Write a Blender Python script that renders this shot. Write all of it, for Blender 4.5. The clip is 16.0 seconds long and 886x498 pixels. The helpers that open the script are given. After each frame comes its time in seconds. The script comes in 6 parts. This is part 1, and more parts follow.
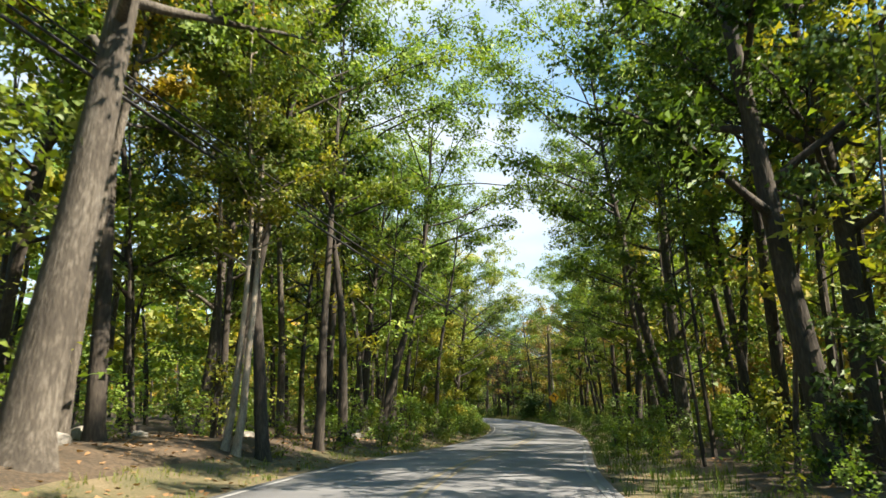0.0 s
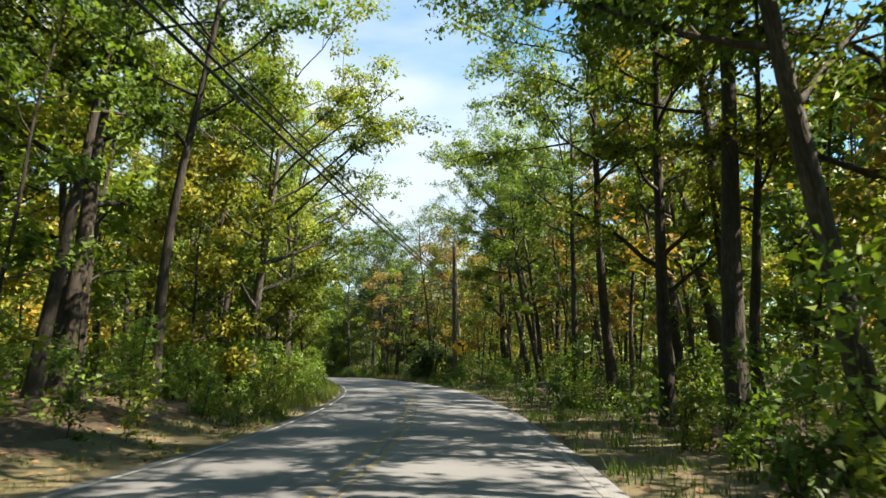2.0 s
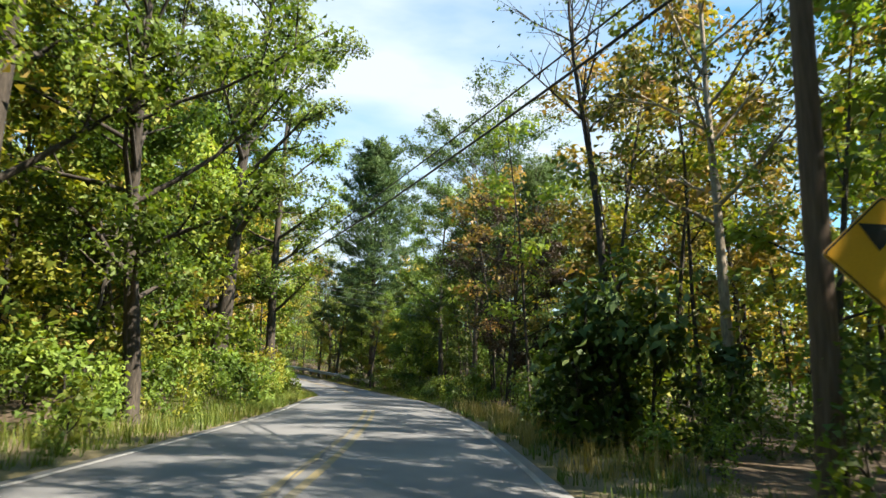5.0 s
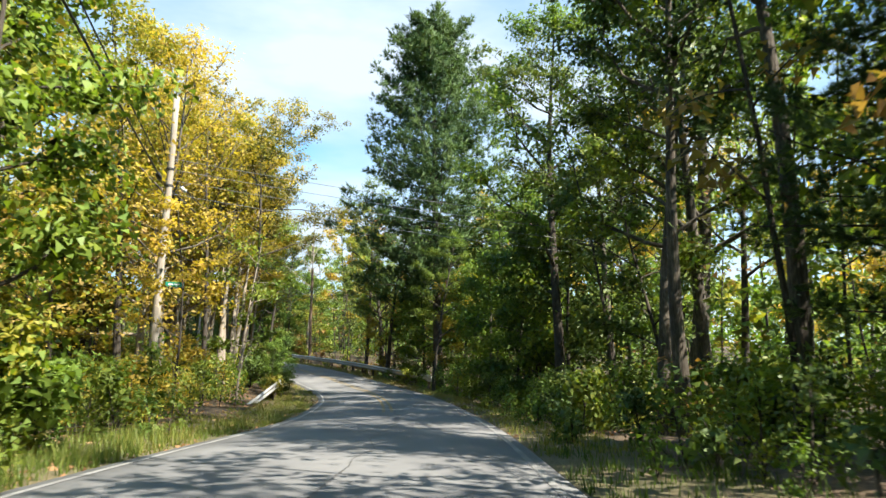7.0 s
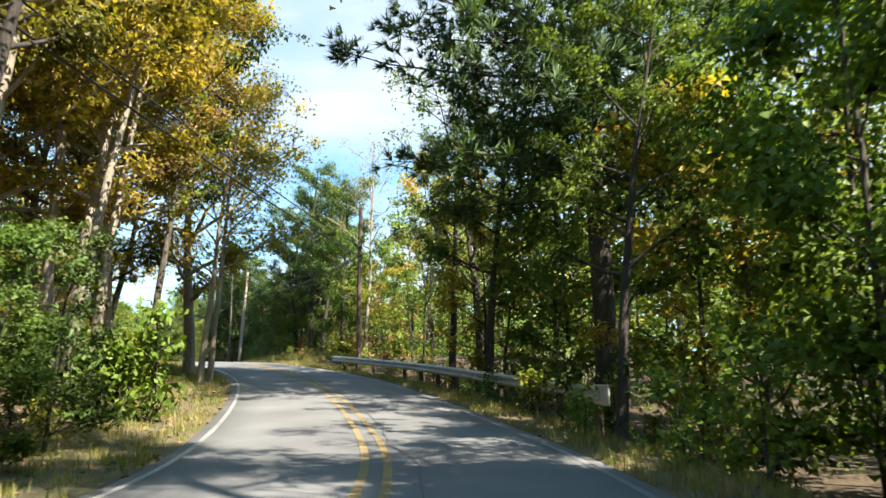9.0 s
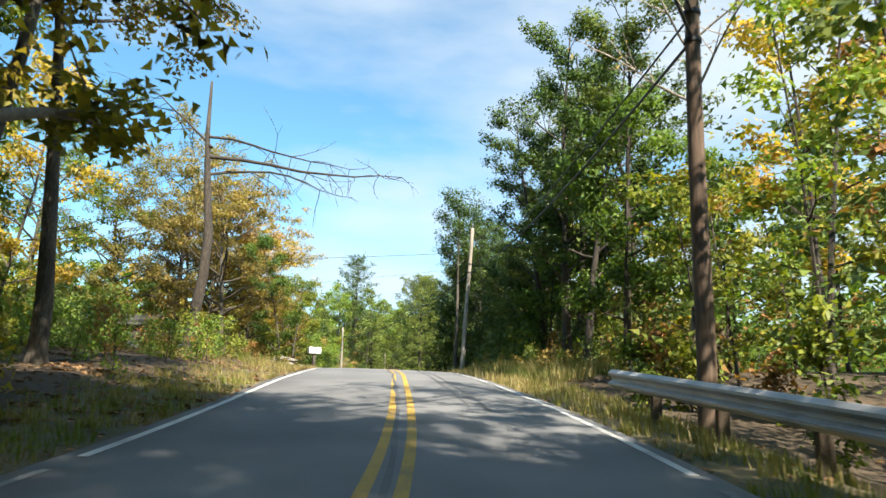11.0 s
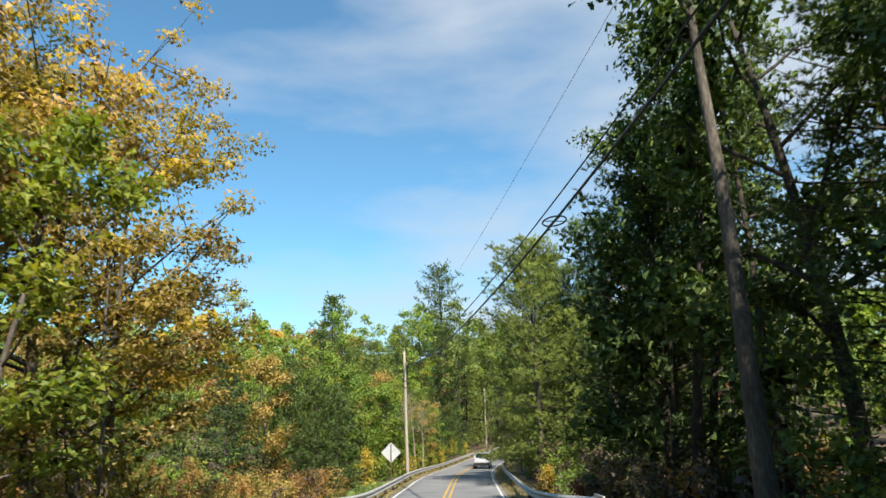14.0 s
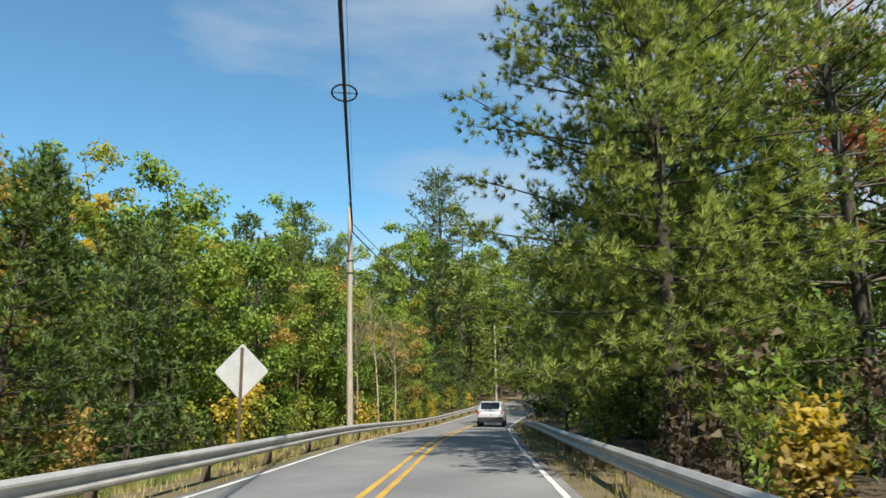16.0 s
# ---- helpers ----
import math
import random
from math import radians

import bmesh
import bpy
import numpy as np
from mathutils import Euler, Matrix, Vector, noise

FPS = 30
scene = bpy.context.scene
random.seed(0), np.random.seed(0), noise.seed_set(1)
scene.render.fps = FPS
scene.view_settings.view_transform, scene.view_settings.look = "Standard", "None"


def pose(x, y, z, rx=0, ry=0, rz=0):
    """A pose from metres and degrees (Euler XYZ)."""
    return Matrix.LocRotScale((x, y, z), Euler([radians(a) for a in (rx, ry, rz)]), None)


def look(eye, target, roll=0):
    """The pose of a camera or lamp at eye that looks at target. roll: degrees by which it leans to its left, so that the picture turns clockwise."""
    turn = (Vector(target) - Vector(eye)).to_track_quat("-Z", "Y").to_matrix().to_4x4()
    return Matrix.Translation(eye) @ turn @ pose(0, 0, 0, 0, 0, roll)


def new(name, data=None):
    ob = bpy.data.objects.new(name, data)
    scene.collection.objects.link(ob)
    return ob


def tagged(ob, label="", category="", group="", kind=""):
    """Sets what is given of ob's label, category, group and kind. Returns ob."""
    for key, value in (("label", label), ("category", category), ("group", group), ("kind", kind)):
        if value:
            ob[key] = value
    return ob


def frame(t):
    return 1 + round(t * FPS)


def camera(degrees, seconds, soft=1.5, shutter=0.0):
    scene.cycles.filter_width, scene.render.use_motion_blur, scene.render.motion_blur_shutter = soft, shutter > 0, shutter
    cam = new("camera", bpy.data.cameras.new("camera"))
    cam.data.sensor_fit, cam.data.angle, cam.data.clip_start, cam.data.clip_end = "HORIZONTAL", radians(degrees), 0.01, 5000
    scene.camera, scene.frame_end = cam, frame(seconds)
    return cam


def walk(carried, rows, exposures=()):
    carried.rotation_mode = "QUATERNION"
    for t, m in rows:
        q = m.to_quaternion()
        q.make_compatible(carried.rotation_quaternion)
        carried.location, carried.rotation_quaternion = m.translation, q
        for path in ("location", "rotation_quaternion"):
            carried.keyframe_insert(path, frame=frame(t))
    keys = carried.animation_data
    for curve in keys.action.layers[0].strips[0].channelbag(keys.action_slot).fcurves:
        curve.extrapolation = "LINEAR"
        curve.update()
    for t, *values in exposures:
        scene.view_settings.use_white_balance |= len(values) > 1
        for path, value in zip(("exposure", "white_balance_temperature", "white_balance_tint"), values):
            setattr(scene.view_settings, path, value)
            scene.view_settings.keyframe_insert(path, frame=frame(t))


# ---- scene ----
cam = camera(65.8, 16.0, shutter=0.1)
PATH = [
    (0, (0.0, 0.0, 1.2), (0.0, 1.95, 1.647), 0.0),
    (0.5, (0.726, 6.922, 1.221), (0.803, 8.877, 1.637), -0.3),
    (1, (1.67, 13.947, 1.117), (1.82, 15.904, 1.501), -0.4),
    (1.5, (2.904, 20.846, 0.91), (3.129, 22.801, 1.268), -0.2),
    (2, (4.283, 27.659, 0.757), (4.547, 29.613, 1.094), -0.0),
    (2.5, (5.59, 34.684, 0.653), (5.865, 36.636, 0.993), 0.2),
    (3, (6.824, 41.535, 0.658), (7.079, 43.488, 1.005), 0.6),
    (3.5, (7.623, 48.299, 0.718), (7.815, 50.258, 1.073), 1.1),
    (4, (8.204, 55.291, 0.755), (8.248, 57.257, 1.119), 1.6),
    (4.5, (8.349, 62.142, 0.76), (8.299, 64.107, 1.131), 1.9),
    (5, (8.131, 68.993, 0.765), (7.993, 70.955, 1.132), 2.0),
    (7.5, (3.555, 104.111, 0.737), (3.128, 106.035, 1.077), -0.2),
    (8, (1.942, 111.306, 0.581), (1.455, 113.213, 0.938), -0.6),
    (8.5, (0.041, 118.489, 0.391), (-0.518, 120.371, 0.775), -0.9),
    (9, (-2.057, 125.226, 0.341), (-2.757, 127.059, 0.726), -0.6),
    (9.5, (-4.603, 131.333, 0.45), (-5.464, 133.098, 0.833), 0.1),
    (10, (-7.725, 137.209, 0.707), (-8.794, 138.853, 1.098), 1.4),
    (12.5, (-28.897, 162.086, 2.869), (-30.4, 163.332, 3.302), -0.1),
    (13, (-33.765, 166.521, 3.158), (-35.275, 167.743, 3.634), -0.6),
    (13.5, (-38.811, 171.038, 3.325), (-40.324, 172.247, 3.822), -1.3),
    (14, (-43.998, 175.538, 3.297), (-45.523, 176.738, 3.78), -1.6),
    (14.5, (-49.362, 180.189, 2.941), (-50.909, 181.386, 3.357), -1.5),
    (15, (-54.929, 184.944, 2.309), (-56.487, 186.139, 2.69), -1.5),
    (15.5, (-60.622, 189.806, 1.659), (-62.184, 191.0, 2.03), -1.0),
    (16, (-66.546, 194.796, 1.065), (-68.108, 195.986, 1.446), -0.7),
]
walk(cam, [(t, look(eye, target, roll)) for t, eye, target, roll in PATH], exposures=((0.0, 1.63, 7200, 11), (2.5, 1.55, 7200, 11), (4.5, 1.62, 7100, 11), (7.5, 1.64, 6750, 9), (8.2, 1.72, 6750, 9), (9.0, 1.72, 6900, 10), (10.2, 1.58, 7000, 10), (12.5, 1.20, 6800, 10), (14.0, 1.01, 6800, 11), (16.0, 0.80, 6800, 10)))

# ---- world, sun and sky ----
SUN_VEC = Vector((0.636, -0.207, 0.743)).normalized()
world = bpy.data.worlds.new("world")
scene.world = world
world.use_nodes = True
wn = world.node_tree
wn.nodes.clear()
w_out = wn.nodes.new("ShaderNodeOutputWorld")
w_bg = wn.nodes.new("ShaderNodeBackground")
w_sky = wn.nodes.new("ShaderNodeTexSky")
w_sky.sky_type = "NISHITA"
w_sky.sun_disc = False
w_sky.sun_elevation = math.asin(SUN_VEC.z)
w_sky.sun_rotation = math.atan2(SUN_VEC.x, SUN_VEC.y)
w_sky.air_density = 1.0
w_sky.dust_density = 0.6
w_sky.ozone_density = 1.6
w_co = wn.nodes.new("ShaderNodeTexCoord")
w_map = wn.nodes.new("ShaderNodeMapping")
w_map.inputs["Scale"].default_value = (1.7, 1.7, 5.5)
w_map.inputs["Location"].default_value = (0.35, 0.1, 0.2)
w_noise = wn.nodes.new("ShaderNodeTexNoise")
w_noise.inputs["Scale"].default_value = 1.15
w_noise.inputs["Detail"].default_value = 6
w_noise.inputs["Roughness"].default_value = 0.5
w_ramp = wn.nodes.new("ShaderNodeValToRGB")
w_ramp.color_ramp.elements[0].position = 0.44
w_ramp.color_ramp.elements[1].position = 0.70
w_ramp.color_ramp.elements[1].color = (0.88, 0.88, 0.88, 1)
w_mix = wn.nodes.new("ShaderNodeMixRGB")
w_mix.inputs[2].default_value = (4.1, 4.8, 5.6, 1)
wn.links.new(w_co.outputs["Generated"], w_map.inputs[0])
wn.links.new(w_map.outputs[0], w_noise.inputs["Vector"])
# a bank of thin cloud that thickens towards the north
w_xyz = wn.nodes.new("ShaderNodeSeparateXYZ")
w_bank = wn.nodes.new("ShaderNodeMath")
w_bank.operation = "MULTIPLY_ADD"
w_bank.inputs[1].default_value = 0.30
w_bank.inputs[2].default_value = -0.155
w_sum = wn.nodes.new("ShaderNodeMath")
w_sum.operation = "ADD"
wn.links.new(w_co.outputs["Generated"], w_xyz.inputs[0])
wn.links.new(w_xyz.outputs["Y"], w_bank.inputs[0])
wn.links.new(w_noise.outputs["Fac"], w_sum.inputs[0])
wn.links.new(w_bank.outputs[0], w_sum.inputs[1])
wn.links.new(w_sum.outputs[0], w_ramp.inputs[0])
wn.links.new(w_ramp.outputs[0], w_mix.inputs[0])
w_tint = wn.nodes.new("ShaderNodeMixRGB")
w_tint.blend_type = "MULTIPLY"
w_tint.inputs[0].default_value = 1.0
w_tint.inputs[2].default_value = (0.76, 1.26, 1.36, 1)
wn.links.new(w_sky.outputs[0], w_tint.inputs[1])
wn.links.new(w_tint.outputs[0], w_mix.inputs[1])
wn.links.new(w_mix.outputs[0], w_bg.inputs[0])
w_bg.inputs[1].default_value = 0.078
wn.links.new(w_bg.outputs[0], w_out.inputs[0])

sun = new("sun", bpy.data.lights.new("sun", "SUN"))
sun.data.energy = 5.0
sun.data.angle = radians(0.55)
sun.data.color = (1.0, 0.94, 0.83)
sun.matrix_world = look(SUN_VEC * 300, (0, 0, 0))


# ---- materials ----
def material(name, rough=0.8, metal=0.0):
    m = bpy.data.materials.new(name)
    m.use_nodes = True
    b = m.node_tree.nodes["Principled BSDF"]
    b.inputs["Roughness"].default_value = rough
    b.inputs["Metallic"].default_value = metal
    return m, m.node_tree.nodes, m.node_tree.links, b


def ramp_node(n, stops):
    r = n.new("ShaderNodeValToRGB")
    e = r.color_ramp.elements
    e[0].position, e[0].color = stops[0][0], (*stops[0][1], 1)
    e[1].position, e[1].color = stops[-1][0], (*stops[-1][1], 1)
    for p, c in stops[1:-1]:
        x = e.new(p)
        x.color = (*c, 1)
    return r


def noisy(name, stops, scale=4.0, rough=0.85, bump=0.3, fine=40.0, metal=0.0, stretch=(1, 1, 1), spread=0.5, bump_size=0.02):
    """A surface whose colour runs through the stops by a coarse and a fine noise, with fine relief."""
    m, n, l, b = material(name, rough, metal)
    co = n.new("ShaderNodeTexCoord")
    mp = n.new("ShaderNodeMapping")
    mp.inputs["Scale"].default_value = stretch
    l.new(co.outputs["Object"], mp.inputs[0])
    a = n.new("ShaderNodeTexNoise")
    a.inputs["Scale"].default_value = scale
    a.inputs["Detail"].default_value = 5
    f = n.new("ShaderNodeTexNoise")
    f.inputs["Scale"].default_value = fine
    f.inputs["Detail"].default_value = 4
    l.new(mp.outputs[0], a.inputs["Vector"])
    l.new(mp.outputs[0], f.inputs["Vector"])
    mix = n.new("ShaderNodeMix")
    mix.inputs["Factor"].default_value = spread
    l.new(a.outputs["Fac"], mix.inputs["A"])
    l.new(f.outputs["Fac"], mix.inputs["B"])
    r = ramp_node(n, stops)
    l.new(mix.outputs["Result"], r.inputs[0])
    l.new(r.outputs[0], b.inputs["Base Color"])
    if bump:
        bp = n.new("ShaderNodeBump")
        bp.inputs["Strength"].default_value = bump
        bp.inputs["Distance"].default_value = bump_size
        l.new(f.outputs["Fac"], bp.inputs["Height"])
        l.new(bp.outputs[0], b.inputs["Normal"])
    return m


def leaf_material(name, stops, glow=0.36, rough=0.5):
    """Leaves: each one its own shade, each tree a little apart, light shining through."""
    m, n, l, b = material(name, rough)
    geo = n.new("ShaderNodeNewGeometry")
    info = n.new("ShaderNodeObjectInfo")
    co = n.new("ShaderNodeTexCoord")
    ns = n.new("ShaderNodeTexNoise")
    ns.inputs["Scale"].default_value = 0.55
    ns.inputs["Detail"].default_value = 2
    l.new(co.outputs["Object"], ns.inputs["Vector"])
    mix = n.new("ShaderNodeMix")
    mix.inputs["Factor"].default_value = 0.68
    l.new(geo.outputs["Random Per Island"], mix.inputs["A"])
    l.new(ns.outputs["Fac"], mix.inputs["B"])
    add = n.new("ShaderNodeMath")
    add.operation = "MULTIPLY_ADD"
    l.new(info.outputs["Random"], add.inputs[0])
    add.inputs[1].default_value = 0.44
    sub = n.new("ShaderNodeMath")
    sub.operation = "SUBTRACT"
    sub.inputs[1].default_value = 0.22
    l.new(mix.outputs["Result"], add.inputs[2])
    l.new(add.outputs[0], sub.inputs[0])
    r = ramp_node(n, stops)
    l.new(sub.outputs[0], r.inputs[0])
    l.new(r.outputs[0], b.inputs["Base Color"])
    b.inputs["Specular IOR Level"].default_value = 0.25
    tr = n.new("ShaderNodeBsdfTranslucent")
    br = n.new("ShaderNodeMixRGB")
    br.blend_type = "MULTIPLY"
    br.inputs[0].default_value = 1.0
    br.inputs[2].default_value = (1.3, 1.35, 0.45, 1)
    l.new(r.outputs[0], br.inputs[1])
    l.new(br.outputs[0], tr.inputs["Color"])
    ms = n.new("ShaderNodeMixShader")
    ms.inputs[0].default_value = glow
    out = n["Material Output"]
    l.new(b.outputs[0], ms.inputs[1])
    l.new(tr.outputs[0], ms.inputs[2])
    l.new(ms.outputs[0], out.inputs["Surface"])
    return m


LEAF = {
    "green": leaf_material("leaves_green", [(0.2, (0.064, 0.118, 0.026)), (0.5, (0.135, 0.215, 0.042)), (0.72, (0.205, 0.290, 0.050)), (0.88, (0.30, 0.33, 0.06))]),
    "deep": leaf_material("leaves_deep_green", [(0.2, (0.048, 0.088, 0.026)), (0.5, (0.092, 0.146, 0.036)), (0.8, (0.170, 0.205, 0.045))], glow=0.22),
    "lime": leaf_material("leaves_yellow_green", [(0.2, (0.078, 0.132, 0.024)), (0.45, (0.155, 0.205, 0.036)), (0.65, (0.25, 0.265, 0.044)), (0.85, (0.38, 0.32, 0.055))]),
    "tan": leaf_material("leaves_tan", [(0.2, (0.17, 0.15, 0.045)), (0.45, (0.31, 0.235, 0.075)), (0.65, (0.43, 0.30, 0.095)), (0.85, (0.46, 0.27, 0.11))]),
    "gold": leaf_material("leaves_gold", [(0.18, (0.17, 0.19, 0.04)), (0.42, (0.37, 0.29, 0.055)), (0.65, (0.54, 0.395, 0.075)), (0.88, (0.50, 0.31, 0.095))], glow=0.48),
    "olive": leaf_material("leaves_olive_brown", [(0.2, (0.085, 0.100, 0.026)), (0.45, (0.185, 0.165, 0.044)), (0.65, (0.30, 0.225, 0.065)), (0.85, (0.33, 0.19, 0.08))]),
    "rust": leaf_material("leaves_rust_brown", [(0.2, (0.108, 0.101, 0.034)), (0.5, (0.270, 0.155, 0.054)), (0.8, (0.391, 0.196, 0.075))]),
    "red": leaf_material("leaves_red", [(0.2, (0.216, 0.074, 0.047)), (0.5, (0.391, 0.115, 0.081)), (0.8, (0.483, 0.230, 0.138))]),
    "plum": leaf_material("leaves_plum_brown", [(0.2, (0.038, 0.030, 0.024)), (0.5, (0.081, 0.054, 0.041)), (0.8, (0.128, 0.101, 0.054))], glow=0.25),
    "pine": leaf_material("needles_pine", [(0.2, (0.052, 0.092, 0.026)), (0.5, (0.115, 0.168, 0.042)), (0.8, (0.245, 0.285, 0.070))], glow=0.28, rough=0.6),
    "blue": leaf_material("needles_blue_green", [(0.2, (0.034, 0.070, 0.028)), (0.5, (0.066, 0.118, 0.042)), (0.8, (0.125, 0.170, 0.052))], glow=0.22, rough=0.6),
}
BARK = {
    "grey": noisy("bark_grey", [(0.3, (0.026, 0.021, 0.016)), (0.5, (0.070, 0.058, 0.045)), (0.66, (0.17, 0.148, 0.12))], 3, 0.95, 0.9, 26, stretch=(1, 1, 0.22), bump_size=0.03),
    "dark": noisy("bark_dark", [(0.3, (0.016, 0.013, 0.010)), (0.5, (0.045, 0.036, 0.028)), (0.72, (0.10, 0.082, 0.064))], 3, 0.95, 0.9, 24, stretch=(1, 1, 0.22), bump_size=0.03),
    "pale": noisy("bark_pale", [(0.3, (0.11, 0.090, 0.070)), (0.5, (0.27, 0.225, 0.175)), (0.7, (0.40, 0.345, 0.275))], 3, 0.9, 0.7, 24, stretch=(1, 1, 0.25), bump_size=0.02),
}
asphalt = noisy("asphalt", [(0.30, (0.092, 0.095, 0.100)), (0.5, (0.148, 0.150, 0.154)), (0.70, (0.215, 0.216, 0.216))], 0.45, 0.88, 0.35, 90, spread=0.45, bump_size=0.006)
# dark colour for tar-filled cracks and for the painted cable shadows
tar = noisy("tar_and_cable_shadow", [(0.3, (0.065, 0.065, 0.066)), (0.7, (0.12, 0.12, 0.12))], 3, 0.75, 0.2, 60)
yellow_paint = noisy("road_paint_yellow", [(0.36, (0.15, 0.13, 0.085)), (0.47, (0.40, 0.25, 0.045)), (0.7, (0.55, 0.34, 0.05))], 1.6, 0.8, 0.2, 55)
faded_yellow = noisy("road_paint_faded_yellow", [(0.40, (0.14, 0.135, 0.12)), (0.55, (0.22, 0.185, 0.10)), (0.75, (0.34, 0.25, 0.08))], 1.2, 0.85, 0.2, 55)
worn_yellow = noisy("road_paint_worn_yellow", [(0.38, (0.14, 0.13, 0.11)), (0.50, (0.26, 0.19, 0.085)), (0.72, (0.40, 0.27, 0.07))], 1.4, 0.85, 0.2, 55)
faded_white = noisy("road_paint_faded_white", [(0.42, (0.16, 0.16, 0.16)), (0.55, (0.25, 0.25, 0.24)), (0.74, (0.46, 0.46, 0.44))], 1.1, 0.85, 0.2, 55)
white_paint = noisy("road_paint_white", [(0.36, (0.20, 0.20, 0.20)), (0.48, (0.50, 0.50, 0.48)), (0.7, (0.68, 0.68, 0.66))], 1.3, 0.8, 0.2, 55)
soil = noisy("forest_floor", [(0.28, (0.020, 0.016, 0.010)), (0.45, (0.052, 0.037, 0.022)), (0.58, (0.100, 0.068, 0.040)), (0.74, (0.19, 0.13, 0.078))], 0.5, 0.95, 0.9, 14, bump_size=0.05)
lawn = noisy("lawn", [(0.3, (0.060, 0.095, 0.020)), (0.5, (0.12, 0.175, 0.032)), (0.72, (0.20, 0.22, 0.05))], 0.7, 0.95, 0.9, 40, bump_size=0.04)
shoulder_mat = noisy("gravel_shoulder", [(0.28, (0.035, 0.040, 0.016)), (0.44, (0.085, 0.080, 0.034)), (0.56, (0.15, 0.115, 0.062)), (0.74, (0.26, 0.20, 0.125))], 0.8, 0.95, 0.9, 30, bump_size=0.03)
grass_green = leaf_material("grass_green", [(0.2, (0.055, 0.095, 0.020)), (0.5, (0.12, 0.17, 0.032)), (0.8, (0.27, 0.25, 0.07))], glow=0.35)
grass_dry = leaf_material("grass_dry", [(0.2, (0.13, 0.12, 0.045)), (0.5, (0.27, 0.22, 0.085)), (0.8, (0.42, 0.34, 0.16))], glow=0.3)
litter_mat = leaf_material("fallen_leaves", [(0.2, (0.14, 0.075, 0.035)), (0.5, (0.30, 0.17, 0.08)), (0.8, (0.45, 0.29, 0.16))], glow=0.1, rough=0.8)
stone = noisy("field_stone", [(0.3, (0.12, 0.11, 0.095)), (0.5, (0.27, 0.245, 0.21)), (0.7, (0.42, 0.38, 0.33))], 2.2, 0.95, 0.8, 18, bump_size=0.04)
galvanised = noisy("galvanised_steel", [(0.3, (0.30, 0.295, 0.28)), (0.5, (0.46, 0.455, 0.44)), (0.7, (0.60, 0.59, 0.57))], 1.8, 0.55, 0.15, 50, metal=0.55)
post_steel = noisy("rusted_post", [(0.3, (0.045, 0.035, 0.028)), (0.5, (0.10, 0.075, 0.055)), (0.7, (0.18, 0.13, 0.09))], 5, 0.85, 0.3, 40, metal=0.3)
pole_wood = noisy("weathered_pole_wood", [(0.3, (0.17, 0.145, 0.11)), (0.5, (0.31, 0.27, 0.22)), (0.7, (0.44, 0.395, 0.335))], 2.0, 0.9, 0.6, 30, stretch=(1, 1, 0.08), bump_size=0.01)
pole_brown = noisy("brown_pole_wood", [(0.3, (0.05, 0.032, 0.022)), (0.5, (0.12, 0.080, 0.055)), (0.7, (0.21, 0.15, 0.11))], 2.0, 0.9, 0.6, 30, stretch=(1, 1, 0.08), bump_size=0.01)
black_cable = noisy("black_cable", [(0.3, (0.010, 0.010, 0.011)), (0.7, (0.028, 0.028, 0.030))], 5, 0.55, 0.0)
wire_grey = noisy("bare_wire", [(0.3, (0.16, 0.16, 0.16)), (0.7, (0.30, 0.30, 0.30))], 5, 0.5, 0.0, metal=0.6)
sign_yellow = noisy("sign_yellow", [(0.3, (0.72, 0.36, 0.015)), (0.7, (0.84, 0.44, 0.025))], 3, 0.45, 0.0)
sign_black = noisy("sign_black", [(0.3, (0.012, 0.012, 0.012)), (0.7, (0.025, 0.025, 0.025))], 3, 0.5, 0.0)
sign_grey = noisy("sign_aluminium_back", [(0.3, (0.36, 0.37, 0.38)), (0.5, (0.48, 0.49, 0.50)), (0.7, (0.58, 0.59, 0.60))], 3.5, 0.6, 0.05, 40, metal=0.35)
sign_green = noisy("sign_green", [(0.3, (0.010, 0.20, 0.13)), (0.7, (0.020, 0.28, 0.19))], 3, 0.5, 0.0)
white_box = noisy("white_enamel", [(0.3, (0.62, 0.63, 0.62)), (0.7, (0.80, 0.81, 0.80))], 4, 0.5, 0.05)
mailbox_grey = noisy("grey_enamel", [(0.3, (0.56, 0.58, 0.59)), (0.7, (0.70, 0.72, 0.72))], 4, 0.45, 0.05)
post_dark = noisy("dark_post_wood", [(0.3, (0.04, 0.034, 0.028)), (0.5, (0.09, 0.075, 0.06)), (0.7, (0.16, 0.135, 0.11))], 3, 0.9, 0.5, 30, stretch=(1, 1, 0.15))
grey_wood = noisy("grey_wood", [(0.3, (0.10, 0.088, 0.072)), (0.5, (0.22, 0.195, 0.165)), (0.7, (0.33, 0.30, 0.26))], 3, 0.9, 0.5, 30, stretch=(1, 1, 0.15))
dark_siding = noisy("dark_siding", [(0.3, (0.035, 0.036, 0.040)), (0.5, (0.065, 0.068, 0.075)), (0.7, (0.11, 0.115, 0.12))], 1.2, 0.9, 0.3, 30)
tarp_blue = noisy("blue_tarpaulin", [(0.3, (0.012, 0.05, 0.22)), (0.7, (0.03, 0.11, 0.38))], 4, 0.45, 0.4, 12)
barn_red = noisy("faded_red_paint", [(0.3, (0.34, 0.03, 0.025)), (0.7, (0.52, 0.07, 0.05))], 3, 0.6, 0.1)
roof_dark = noisy("dark_shingle", [(0.3, (0.020, 0.019, 0.019)), (0.7, (0.065, 0.060, 0.058))], 2, 0.95, 0.5, 25)
car_paint, _n, _l, _b = material("silver_white_paint", 0.3, 0.25)
_b.inputs["Base Color"].default_value = (0.47, 0.49, 0.52, 1)
